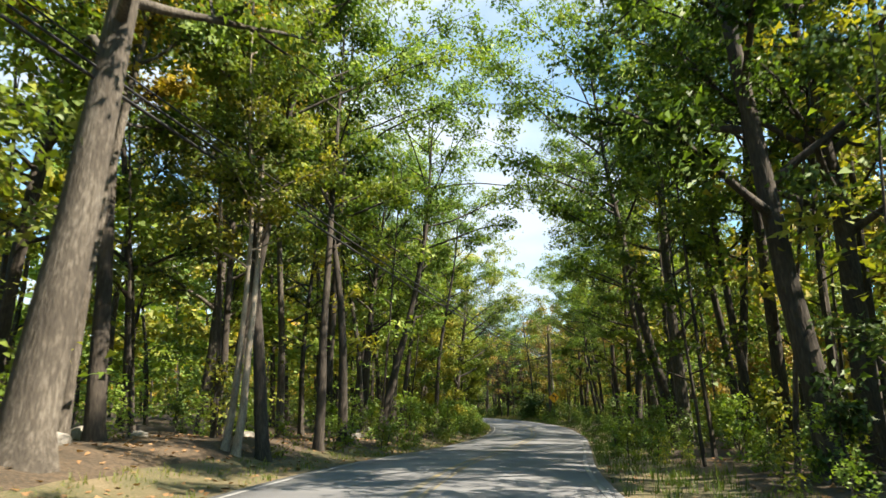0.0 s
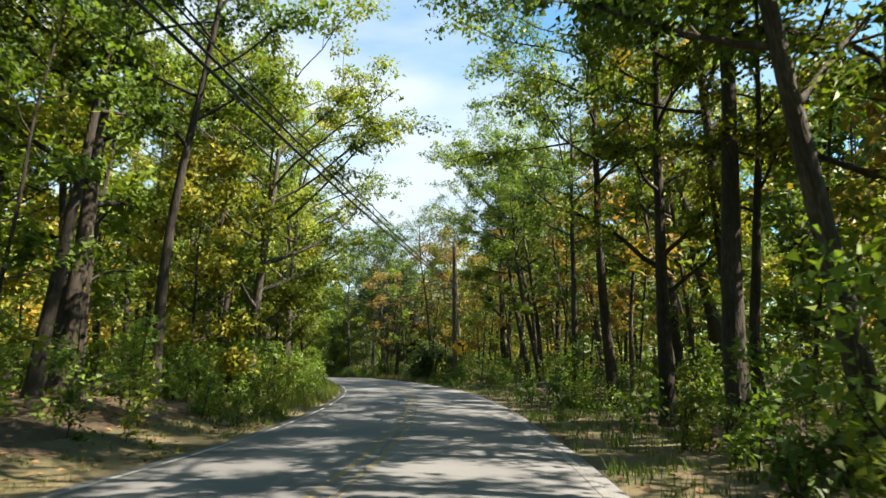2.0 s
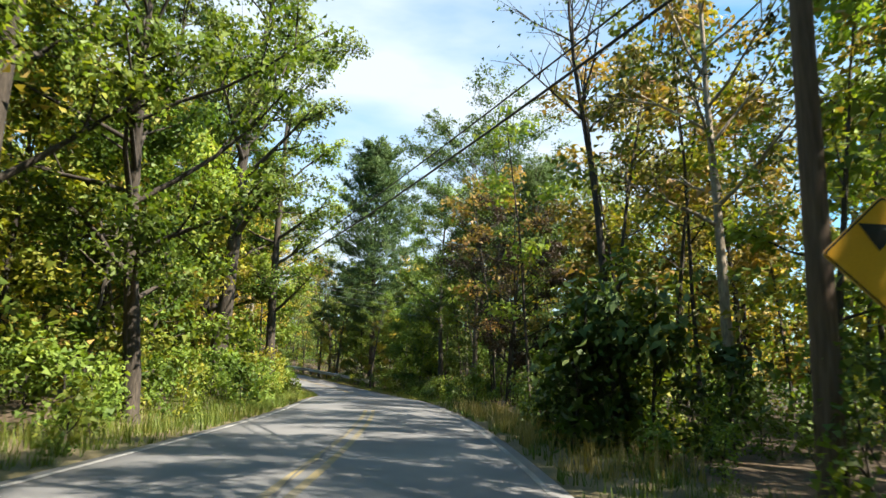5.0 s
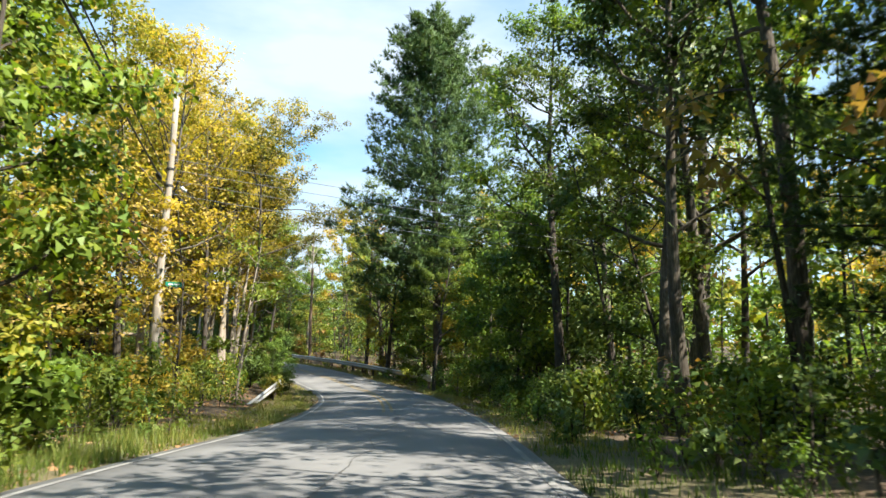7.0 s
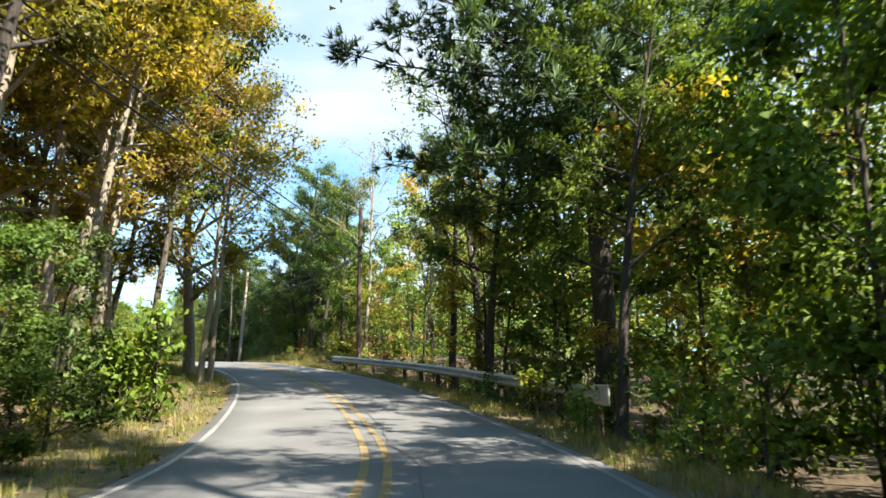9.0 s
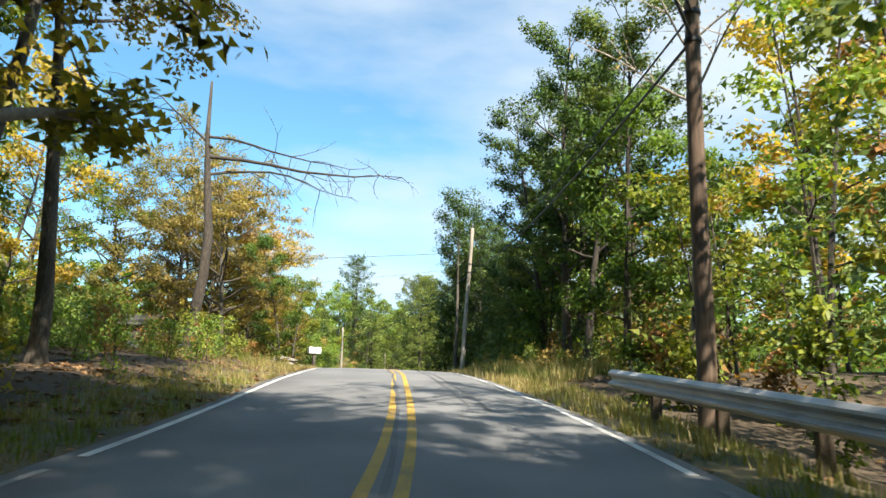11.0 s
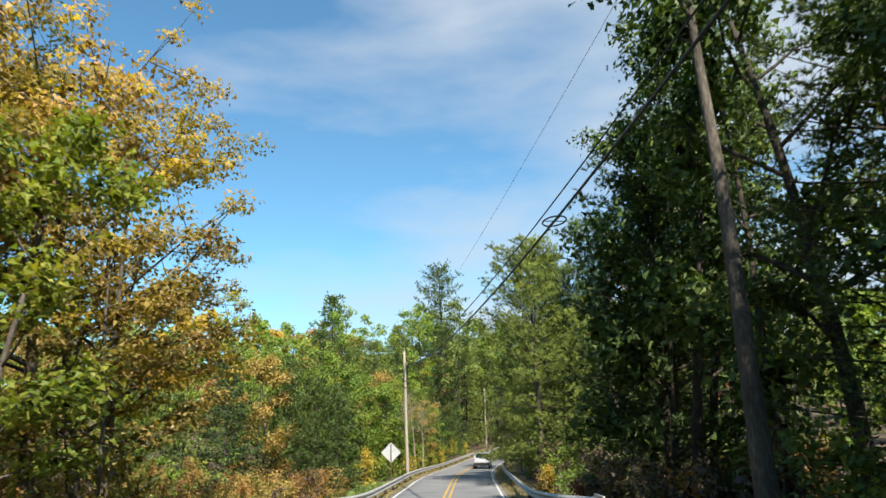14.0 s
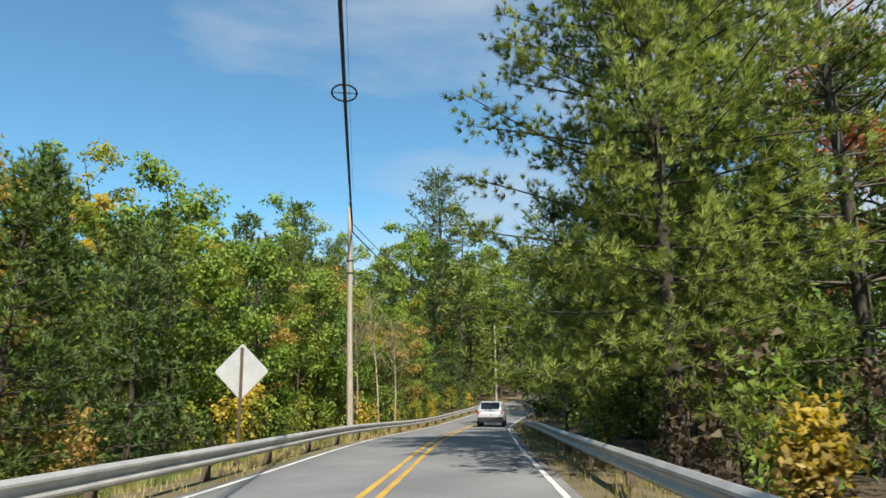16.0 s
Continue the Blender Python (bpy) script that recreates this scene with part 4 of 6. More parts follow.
plant("lump", -104.3, 207.6, "gold", "grey", 0.9, 30, 0)
plant("edge", -109.8, 223.4, "tan", "grey", 0.8, 30, 1)
plant("bare", -101.2, 216.4, "lime", "pale", 0.55, 30, 0)
plant("bare", -103.8, 219.2, "lime", "pale", 0.5, 130, 1)
plant("bare", -97.6, 212.8, "gold", "pale", 0.45, 60, 0, (0, 9))
plant("pine_mid", -146.0, 255.0, "blue", "dark", 2.0, 70, 1)
for s_, d_, c_ in ((214.0, -19.0, "olive"), (218.0, -21.5, "lime"), (211.0, -23.0, "green")):
    plant("lump", *spot(s_, d_)[:2], c_, "grey", 0.95)
for x_, y_, k_, c_ in ((-119.0, 223.0, "pine_mid", 0.92), (-113.0, 216.2, "pine_mid", 0.82), (-124.0, 221.0, "pine_mid", 0.95), (-116.5, 211.5, "lump", 1.25)):
    plant(k_, x_, y_, "olive" if k_ == "lump" else "pine", "dark", c_)
plant("lump", -106.5, 214.5, "tan", "grey", 0.8, 80, 1)
plant("lump", -112.0, 219.0, "olive", "grey", 0.95, 150, 2)
plant("edge", -100.4, 208.6, "tan", "grey", 0.75, 10, 0)
# tall trees added behind the rest only to cast shade on the pines
for s_, d_ in ((207.5, 13.0), (206.5, 16.5)):
    plant("tall", *spot(s_, d_)[:2], "deep", "dark", 1.0)
for s_, d_, k_, c_ in ((201.5, 8.6, "tall", 0.6), (203.5, 8.8, "pine_mid", 0.72), (206.0, 9.0, "tall", 0.88), (208.5, 8.2, "lump", 1.4), (213.2, 7.6, "tall", 0.9), (215.4, 8.8, "tall", 0.85), (214.2, 7.3, "lump", 1.35), (215.2, 7.6, "pine_mid", 0.85), (217.4, 8.4, "pine_mid", 0.8), (216.4, 8.0, "lump", 1.3)):
    plant(k_, *spot(s_, d_)[:2], "blue" if "pine" in k_ else "deep", "dark", c_)
for t_ in [(-43.9, 180.3, 1.5), (11.7, 76.6, 1.5), (11.9, 76.1, 1.5), (-9.5, 118.6, 1.0), (-19.6, 158.3, 1.0), (-49.1, 185.1, 1.6), (-94, 210.4, 1), (-48.2, 171.5, 2.5), (-54, 165.5, 5.5), (-66.2, 167.0, 4.6), (-62.2, 170, 2.2), (-82, 200.7, 1.5), (11, 82.5, 2.5)]:
    CLEAR.append(t_)

# the first stretch, woods on both sides
belt(-2, 40, -9.5, -5.6, 4.4, (("straight", 5), ("sapling", 3)), G2, DARKISH)
belt(44, 76, -7.4, -5.0, 3.6, (("lump", 1),), (("green", 1), ("lime", 1)), DARKISH, size=(0.5, 0.85))
belt(40, 78, -9.5, -5.6, 4.2, (("straight", 2), ("tall", 4)), G1, DARKISH)
belt(0, 44, -17, -9, 5.6, (("tall", 1),), G1, DARKISH)
belt(-4, 84, -18, -9, 4.8, (("mid", 4), ("straight", 1)), G1, DARKISH, deep=True)
belt(-30, 90, -40, -18, 7.5, (("back", 1),), G1, deep=True)
belt(2, 38, 5.2, 9, 4.2, (("straight", 3), ("tall", 3), ("sapling", 3)), G1, DARKISH, size=(0.68, 0.92))
belt(60, 74, 7.6, 10.5, 4.2, (("straight", 3), ("tall", 3)), (("deep", 1), ("green", 2), ("lime", 3), ("olive", 2)), DARKISH, size=(0.62, 0.82))
belt(38, 60, 5.4, 9, 4.2, (("straight", 3), ("tall", 3), ("sapling", 3)), (("lime", 4), ("gold", 1), ("green", 2), ("olive", 2)), DARKISH, size=(0.58, 0.8))
belt(-4, 40, 9, 18, 5.4, (("mid", 4), ("straight", 1)), G3, DARKISH, deep=True, size=(0.65, 0.9))
belt(40, 92, 9, 18, 5.2, (("mid", 4), ("straight", 1)), (("deep", 2), ("green", 2), ("lime", 3), ("olive", 3), ("gold", 1)), DARKISH, deep=True, size=(0.6, 0.82))
# mostly deep green leaves, the shade of this side put into their colour
belt(-30, 100, 18, 42, 6.8, (("back", 1),), (("deep", 4), ("green", 3), ("olive", 1)), deep=True)
belt(-50, -4, -16, -5.5, 6.5, (("mid", 1),), G1, deep=True)
belt(-50, 0, 5.5, 16, 6.5, (("mid", 1),), G1, deep=True)
belt(4, 98, 10, 19, 6.0, (("lump", 1),), (("green", 4), ("deep", 2), ("olive", 2)), DARKISH, size=(1.0, 1.4))
belt(-2, 78, -17, -6, 3.6, (("whip", 1),), G1, deep=True)
belt(-2, 45, 6, 17, 3.6, (("whip", 1),), G1, deep=True)
belt(45, 110, 6, 18, 3.6, (("whip", 1),), (("olive", 3), ("green", 2), ("deep", 2)), deep=True)
belt(112, 170, 7, 20, 4.2, (("whip", 1),), (("deep", 2), ("green", 2), ("lime", 1)), deep=True)
belt(60, 102, -8.8, -6.2, 3.3, (("edge", 3), ("lump", 3)), (("lime", 4), ("green", 3), ("tan", 1)), DARKISH, size=(0.7, 1.05))
belt(70, 92, 7.6, 13, 4.2, (("edge", 2), ("straight", 1)), (("deep", 3), ("lime", 2), ("green", 2)), DARKISH, size=(0.8, 1.1))
belt(48, 100, 15, 27, 5.2, (("back", 1),), (("olive", 2), ("lime", 2), ("green", 2)), deep=True, size=(0.75, 0.95))
# the bend
belt(78, 112, -9.5, -5.4, 3.9, (("lump", 4), ("tall", 2), ("thin", 1)), (("green", 3), ("lime", 4), ("tan", 1)), DARKISH)
belt(84, 118, -20, -9.5, 5.4, (("mid", 4), ("thin", 1)), (("lime", 3), ("gold", 2), ("green", 2)), DARKISH, deep=True)
belt(88, 124, -44, -20, 8.5, (("back", 1),), (("lime", 3), ("gold", 2), ("green", 2)), deep=True)
belt(88, 112, 6.2, 10.5, 4.0, (("edge", 3), ("pine_young", 2), ("sapling", 2)), (("deep", 3), ("green", 2)), DARKISH)
belt(92, 118, 10, 20, 5.2, (("mid", 3), ("thin", 1)), (("lime", 2), ("gold", 2), ("green", 3)), DARKISH, deep=True)
belt(100, 165, 20, 44, 8.0, (("back", 1),), G2, deep=True)
# the golden stretch
belt(114, 168, -11, -6.2, 5.0, (("straight", 4), ("thin", 3), ("sapling", 2)), Y1, PALE)
belt(116, 166, -24, -11, 6.2, (("mid", 3), ("thin", 2), ("straight", 2)), Y1, PALE, deep=True)
belt(120, 166, -52, -24, 7.4, (("back", 1),), (("gold", 3), ("lime", 3), ("green", 2)), deep=True)
belt(125, 150, 6.3, 9.4, 2.9, (("edge", 3), ("lump", 3), ("sapling", 2), ("tall", 1)), (("deep", 3), ("green", 3), ("lime", 1)), DARKISH)
belt(110, 125, 6.6, 9.6, 3.8, (("edge", 1), ("sapling", 3), ("straight", 1)), (("green", 3), ("lime", 2), ("deep", 1)), DARKISH, size=(0.7, 1.0))
belt(126, 152, 9.5, 15, 3.9, (("lump", 4), ("tall", 1)), (("deep", 3), ("green", 4), ("lime", 2)), DARKISH, size=(1.1, 1.45))
belt(110, 126, 10, 16, 4.4, (("sapling", 2), ("straight", 2), ("thin", 1)), (("lime", 4), ("gold", 3), ("green", 2)), DARKISH, size=(0.8, 1.0))
belt(126, 152, 13, 20, 4.8, (("mid", 1),), (("deep", 4), ("green", 3), ("lime", 1)), DARKISH, deep=True, size=(0.8, 1.0))
belt(108, 126, 14, 24, 5.6, (("mid", 1),), (("lime", 4), ("gold", 3), ("green", 1)), DARKISH, deep=True, size=(0.8, 1.0))
belt(148, 172, 6.6, 10.5, 3.8, (("edge", 2), ("thin", 2), ("sapling", 3)), (("rust", 3), ("gold", 2), ("lime", 2)), DARKISH)
belt(152, 176, 10, 20, 5.2, (("mid", 3), ("thin", 2)), (("gold", 3), ("rust", 1), ("lime", 2), ("green", 2)), DARKISH, deep=True)
belt(122, 168, -12, -6.2, 4.0, (("arch", 3), ("tall", 2)), (("gold", 5), ("olive", 3), ("lime", 1)), PALE, size=(0.8, 1.0))
for s_, d_, c_ in ((141.0, -7.4, 0.85), (147.5, -7.8, 0.9), (152.5, -7.0, 0.9), (158.5, -8.2, 0.95)):
    plant("arch", *spot(s_, d_)[:2], "tan" if s_ > 150 else "gold", "pale", c_)
belt(136, 176, -27, -13.5, 4.4, (("lump", 3), ("edge", 2)), (("lime", 3), ("gold", 2), ("tan", 1)), PALE, size=(0.95, 1.35))
# over the crest
belt(190, 203, 6.9, 9.6, 3.1, (("lump", 4), ("edge", 1), ("pine_young", 2)), (("deep", 4), ("green", 2)), DARKISH, size=(0.75, 0.98))
for s_, d_, c_ in ((175.0, 8.0, 0.8), (179.0, 7.8, 0.8), (182.0, 8.0, 0.85), (184.5, 9.2, 0.85), (186.5, 8.2, 0.8), (182.5, 11.5, 0.9), (189.0, 8.6, 0.82), (192.0, 9.6, 0.86), (190.5, 12.0, 0.9), (195.0, 11.0, 0.86)):
    plant("tall", *spot(s_, d_)[:2], "deep", "dark", c_)
belt(171, 186, 7.0, 12, 3.6, (("edge", 3), ("lump", 3)), (("deep", 4), ("green", 3), ("olive", 1)), DARKISH, size=(0.85, 1.1))
belt(187, 191, 7.5, 11, 3.2, (("edge", 3), ("lump", 2)), (("deep", 3), ("green", 3), ("olive", 1)), DARKISH, size=(0.75, 0.98))
belt(188, 203, 9.0, 13, 3.6, (("edge", 4), ("pine_young", 2)), (("deep", 4), ("green", 2)), DARKISH)
belt(172, 204, 12, 22, 5.2, (("mid", 1),), (("deep", 3), ("green", 2)), DARKISH, deep=True, size=(0.55, 0.75))
belt(165, 206, 22, 44, 8.0, (("back", 1),), (("deep", 3), ("green", 2), ("rust", 1)), deep=True)
belt(172, 184, -30, -15, 5.6, (("thin", 1), ("edge", 2)), (("gold", 3), ("lime", 2), ("rust", 1)))
belt(150, 200, -60, -30, 8.5, (("back", 1),), (("gold", 2), ("lime", 2), ("green", 2)), deep=True)
# the valley and the road beyond
belt(192, 240, -27, -17, 3.4, (("lump", 4), ("pine_young", 5)), (("lime", 3), ("green", 2), ("tan", 4), ("olive", 4)), size=(0.46, 0.7))
belt(196, 240, -44, -26, 4.8, (("mid", 3), ("pine_far", 1)), (("lime", 3), ("green", 4), ("tan", 2)), deep=True, size=(0.4, 0.52))
belt(234, 300, -14, -6.2, 3.4, (("pine_young", 6), ("lump", 5)), (("lime", 5), ("green", 4), ("tan", 2), ("gold", 2)), size=(0.7, 1.0))
belt(236, 264, -26, -13, 4.6, (("pine_far", 2), ("mid", 3)), (("green", 5), ("lime", 2), ("deep", 3), ("rust", 1)), deep=True, size=(0.5, 0.62))
belt(264, 312, -26, -11, 4.8, (("pine_far", 2), ("mid", 3)), (("green", 4), ("lime", 3), ("tan", 2), ("deep", 2)), deep=True, size=(0.72, 0.94))
belt(205, 240, -64, -30, 9.5, (("back", 1),), (("green", 5), ("lime", 2), ("deep", 2)), deep=True, size=(0.46, 0.6))
belt(240, 272, -64, -26, 7.5, (("back", 1),), (("green", 5), ("lime", 2), ("rust", 1)), deep=True, size=(0.46, 0.6))
belt(272, 335, -64, -26, 8.0, (("back", 1),), (("green", 4), ("lime", 2), ("rust", 2), ("gold", 1)), deep=True, size=(0.85, 1.1))
belt(236, 320, 5.2, 12, 5.0, (("pine_mid", 3), ("edge", 2), ("pine_young", 3)), (("deep", 3), ("green", 2)), DARKISH)
belt(236, 330, 12, 26, 6.8, (("mid", 2), ("pine_far", 1)), (("deep", 3), ("green", 2)), DARKISH, deep=True)
belt(206, 236, 20, 44, 8.0, (("back", 1),), (("rust", 2), ("green", 2), ("red", 1)), deep=True, size=(0.55, 0.75))
belt(236, 340, 26, 60, 9.5, (("back", 1),), (("deep", 3), ("green", 2), ("rust", 1)), deep=True)
belt(300, 350, -30, 30, 6.0, (("mid", 2), ("pine_far", 1)), (("green", 3), ("deep", 2)), deep=True, size=(1.1, 1.4))
belt(-66, -50, -30, 30, 7.0, (("mid", 1),), G1, deep=True)
DEEP.put("deep_woods", "dense mixed woods standing behind the roadside trees", "woods")

# undergrowth
thicket(-6, 55, -14, -4.6, 40, (("green", 3), ("deep", 2), ("lime", 1)), (0.35, 0.9))
thicket(-6, 70, 5.6, 14, 34, (("green", 3), ("deep", 2), ("lime", 2)), (0.35, 1.0))
thicket(44, 112, -8.5, -4.2, 60, (("green", 5), ("lime", 2)), (0.5, 1.2))
thicket(84, 150, 4.4, 9, 40, (("deep", 3), ("green", 2), ("lime", 1)), (0.5, 1.2))
thicket(104, 122, -9, -4.6, 26, (("lime", 3), ("green", 3), ("gold", 1)), (0.5, 1.2))
thicket(150, 172, 4.6, 10, 16, (("rust", 3), ("plum", 1), ("lime", 2)), (0.6, 1.3))
thicket(204, 236, 5.2, 12, 30, (("rust", 2), ("plum", 6), ("red", 1), ("deep", 1)), (0.7, 1.3))
thicket(242, 300, -8, -4.6, 24, (("lime", 4), ("green", 3), ("gold", 2)), (0.6, 1.4))
thicket(10, 75, -9, -4.4, 60, (("green", 5), ("lime", 1)), (0.4, 1.0), deep=True)
thicket(44, 112, -7, -4.0, 110, (("green", 5), ("lime", 1)), (0.5, 1.0), deep=True)
thicket(10, 92, 4.6, 15, 170, (("deep", 3), ("green", 3), ("lime", 2)), (0.2, 0.55), deep=True)
thicket(0, 90, 4.8, 11, 130, (("deep", 3), ("green", 3), ("lime", 1)), (0.3, 0.8), deep=True)
thicket(0, 150, 4.6, 12, 130, (("deep", 3), ("green", 3), ("lime", 1)), (0.4, 1.1), deep=True)
thicket(122, 166, -14, -4.9, 70, (("lime", 4), ("gold", 2), ("green", 1)), (0.4, 1.0), deep=True)
thicket(106, 126, 5.6, 9.5, 60, (("deep", 3), ("green", 3), ("lime", 2)), (0.5, 1.15), deep=True)
thicket(113, 126, -9, -5.2, 30, (("gold", 2), ("lime", 3), ("green", 1)), (0.5, 1.0), deep=True)
thicket(128, 160, -8, -4.7, 14, (("lime", 3), ("gold", 1)), (0.5, 0.95))
thicket(164, 182, -9.5, -5.4, 40, (("green", 3), ("lime", 2), ("rust", 1)), (0.4, 0.8), deep=True)
thicket(172, 204, 6.2, 10, 60, (("deep", 4), ("rust", 1), ("lime", 1)), (0.6, 1.3), deep=True)
thicket(204, 236, 5.0, 16, 90, (("rust", 1), ("plum", 5), ("deep", 1)), (0.7, 1.4), deep=True)
thicket(221, 240, -14, -6.5, 80, (("rust", 4), ("tan", 2), ("olive", 2), ("plum", 1)), (0.55, 1.0), deep=True)
thicket(208, 222, -16, -11.5, 40, (("rust", 3), ("olive", 2), ("plum", 2), ("green", 1)), (0.6, 1.0), deep=True)
thicket(196, 240, -18, -13, 70, (("rust", 3), ("green", 2), ("lime", 1)), (0.7, 1.3), deep=True)
thicket(242, 300, -9, -4.6, 60, (("lime", 4), ("green", 3), ("gold", 2)), (0.6, 1.4), deep=True)
thicket(226, 300, 4.8, 9, 50, (("deep", 3), ("green", 2), ("gold", 1)), (0.6, 1.4), deep=True)
thicket(166, 184, -16, -9, 40, (("green", 3), ("deep", 2), ("lime", 2)), (0.6, 1.2), deep=True)
thicket(176, 202, -13, -5, 70, (("olive", 3), ("tan", 2), ("lime", 2)), (0.4, 0.8), True)
thicket(175, 202, 4.8, 8.0, 90, (("olive", 2), ("tan", 3), ("lime", 2), ("rust", 1)), (0.5, 0.95), True)
thicket(20, 112, -5.2, -3.6, 110, (("green", 2), ("lime", 4)), (0.5, 1.1), True)
thicket(20, 150, 3.7, 5.2, 110, (("green", 3), ("lime", 2), ("deep", 2)), (0.5, 1.1), True)
for k_ in range(9):
    bush(10.8 + NEXT.uniform(-1.6, 1.6), 82.6 + NEXT.uniform(-2.4, 2.4), "deep", NEXT.uniform(1.1, 1.6))
for k_ in range(4):
    bush(-70.4 + NEXT.uniform(-0.5, 0.5), 202.4 + NEXT.uniform(-0.5, 0.5), "tan" if k_ == 2 else "gold", NEXT.uniform(0.6, 0.85))
for k_ in range(8):
    bush(-10.9 + NEXT.uniform(-1.2, 1.0), 124.4 + NEXT.uniform(-1.6, 1.4), NEXT.choice(("lime", "green")), NEXT.uniform(0.6, 0.95))
for k_ in range(9):
    bush(-13.3 + NEXT.uniform(-0.9, 0.8), 135.2 + NEXT.uniform(-1.5, 1.6), NEXT.choice(("deep", "green", "green")), NEXT.uniform(0.8, 1.45))
for k_ in range(7):
    bush(-57.5 + NEXT.uniform(-3.0, 3.0), 170.6 + NEXT.uniform(-1.2, 1.2), NEXT.choice(("deep", "plum", "green")), NEXT.uniform(0.6, 1.0))


def sprays(regions):
    """Layered twigs of leaves at shoulder to roof height that fill the woods between the trunks."""
    rng = np.random.default_rng(31)
    for s0, s1, d0, d1, count, lo, hi, mix, size in regions:
        for leaf, share in mix:
            n = int(count * share)
            s, d = rng.uniform(s0, s1, n), rng.uniform(d0, d1, n)
            x, y, _ = lanes(s, d)
            ss_, dd_ = station(x, y)
            ok = np.abs(dd_) > min(abs(d0), abs(d1)) - 0.5
            x, y = x[ok], y[ok]
            z = height(x, y) + rng.uniform(lo, hi, len(x))
            c = np.repeat(np.stack([x, y, z], 1), 15, 0)
            c = c + ball(rng, len(c)) * (4.2 * size, 4.2 * size, 0.9 * size)
            q = leaf_cloud(c, rng, size * 0.76, up=0.72)
            LOW.leaf.append(q)
            LOW.tint.append(np.full(len(q), 1 + LEAF_KEYS.index(leaf), np.int32))


sprays([
    (0, 98, 6.0, 28, 1300, 0.05, 1.5, (("deep", 0.5), ("green", 0.35), ("lime", 0.15)), 0.18),
    (98, 176, 6.5, 30, 1500, 0.05, 2.4, (("deep", 0.6), ("green", 0.3), ("rust", 0.1)), 0.18),
    (38, 118, -24, -6.5, 900, 0.05, 1.6, (("deep", 0.3), ("green", 0.5), ("lime", 0.2)), 0.18),
    (222, 312, -36, -11, 1600, 0.05, 3.4, (("deep", 0.5), ("green", 0.4), ("lime", 0.1)), 0.22),
    (192, 228, -36, -14.5, 900, 0.05, 3.0, (("deep", 0.5), ("green", 0.3), ("rust", 0.2)), 0.22),
    (222, 320, 6.5, 24, 1000, 0.05, 3.0, (("deep", 0.8), ("green", 0.2)), 0.22),
    (-5, 78, -30, -6.5, 1500, 0.6, 6.5, (("green", 0.45), ("lime", 0.35), ("deep", 0.2)), 0.25),
    (-5, 45, 6.5, 30, 900, 0.6, 6.5, (("green", 0.5), ("lime", 0.3), ("deep", 0.2)), 0.25),
    (45, 112, 6.5, 32, 1700, 0.6, 7.0, (("deep", 0.3), ("olive", 0.35), ("green", 0.35)), 0.25),
    (80, 122, -30, -7, 700, 0.5, 7.0, (("lime", 0.4), ("gold", 0.2), ("green", 0.4)), 0.25),
    (72, 112, -12, -5.8, 1300, 0.8, 10.0, (("lime", 0.55), ("green", 0.2), ("tan", 0.25)), 0.25),
    (70, 106, 9, 22, 1300, 2.0, 11.0, (("olive", 0.35), ("lime", 0.35), ("gold", 0.15), ("deep", 0.15)), 0.25),
    (114, 136, -14, -7, 260, 3.0, 10.0, (("gold", 0.4), ("tan", 0.4), ("lime", 0.2)), 0.25),
    (120, 168, -40, -13, 1000, 0.8, 9.0, (("gold", 0.5), ("lime", 0.5)), 0.25),
    (112, 176, 6, 28, 1300, 0.4, 7.5, (("deep", 0.4), ("green", 0.3), ("lime", 0.2), ("rust", 0.1)), 0.25),
    (172, 206, 8, 26, 700, 0.5, 8.0, (("deep", 0.7), ("rust", 0.1), ("green", 0.2)), 0.25),
    (150, 200, -46, -16, 500, 0.5, 7.0, (("gold", 0.5), ("lime", 0.5)), 0.25),
    (206, 310, -40, -18, 900, 0.5, 6.0, (("green", 0.5), ("lime", 0.3), ("gold", 0.2)), 0.25),
    (236, 320, 7, 30, 700, 0.5, 7.0, (("deep", 0.7), ("green", 0.3)), 0.25),
    (-10, 112, -50, -26, 700, 0.3, 9, (("green", 0.5), ("lime", 0.3), ("deep", 0.2)), 0.6),
    (-10, 112, 26, 50, 900, 0.3, 9, (("green", 0.5), ("olive", 0.3), ("deep", 0.2)), 0.6),
    (112, 206, 22, 50, 800, 0.3, 8.0, (("deep", 0.5), ("green", 0.3), ("lime", 0.2)), 0.6),
    (112, 206, -56, -34, 500, 0.3, 8.0, (("gold", 0.4), ("lime", 0.4), ("green", 0.2)), 0.6),
    (206, 330, -60, -30, 700, 0.3, 8.0, (("green", 0.6), ("lime", 0.2), ("rust", 0.2)), 0.6),
])
LOW.put("undergrowth", "leafy undergrowth and low twigs filling the woods", "undergrowth")
SMALL.put("weeds", "leafy green weeds along the road's edge", "weeds")


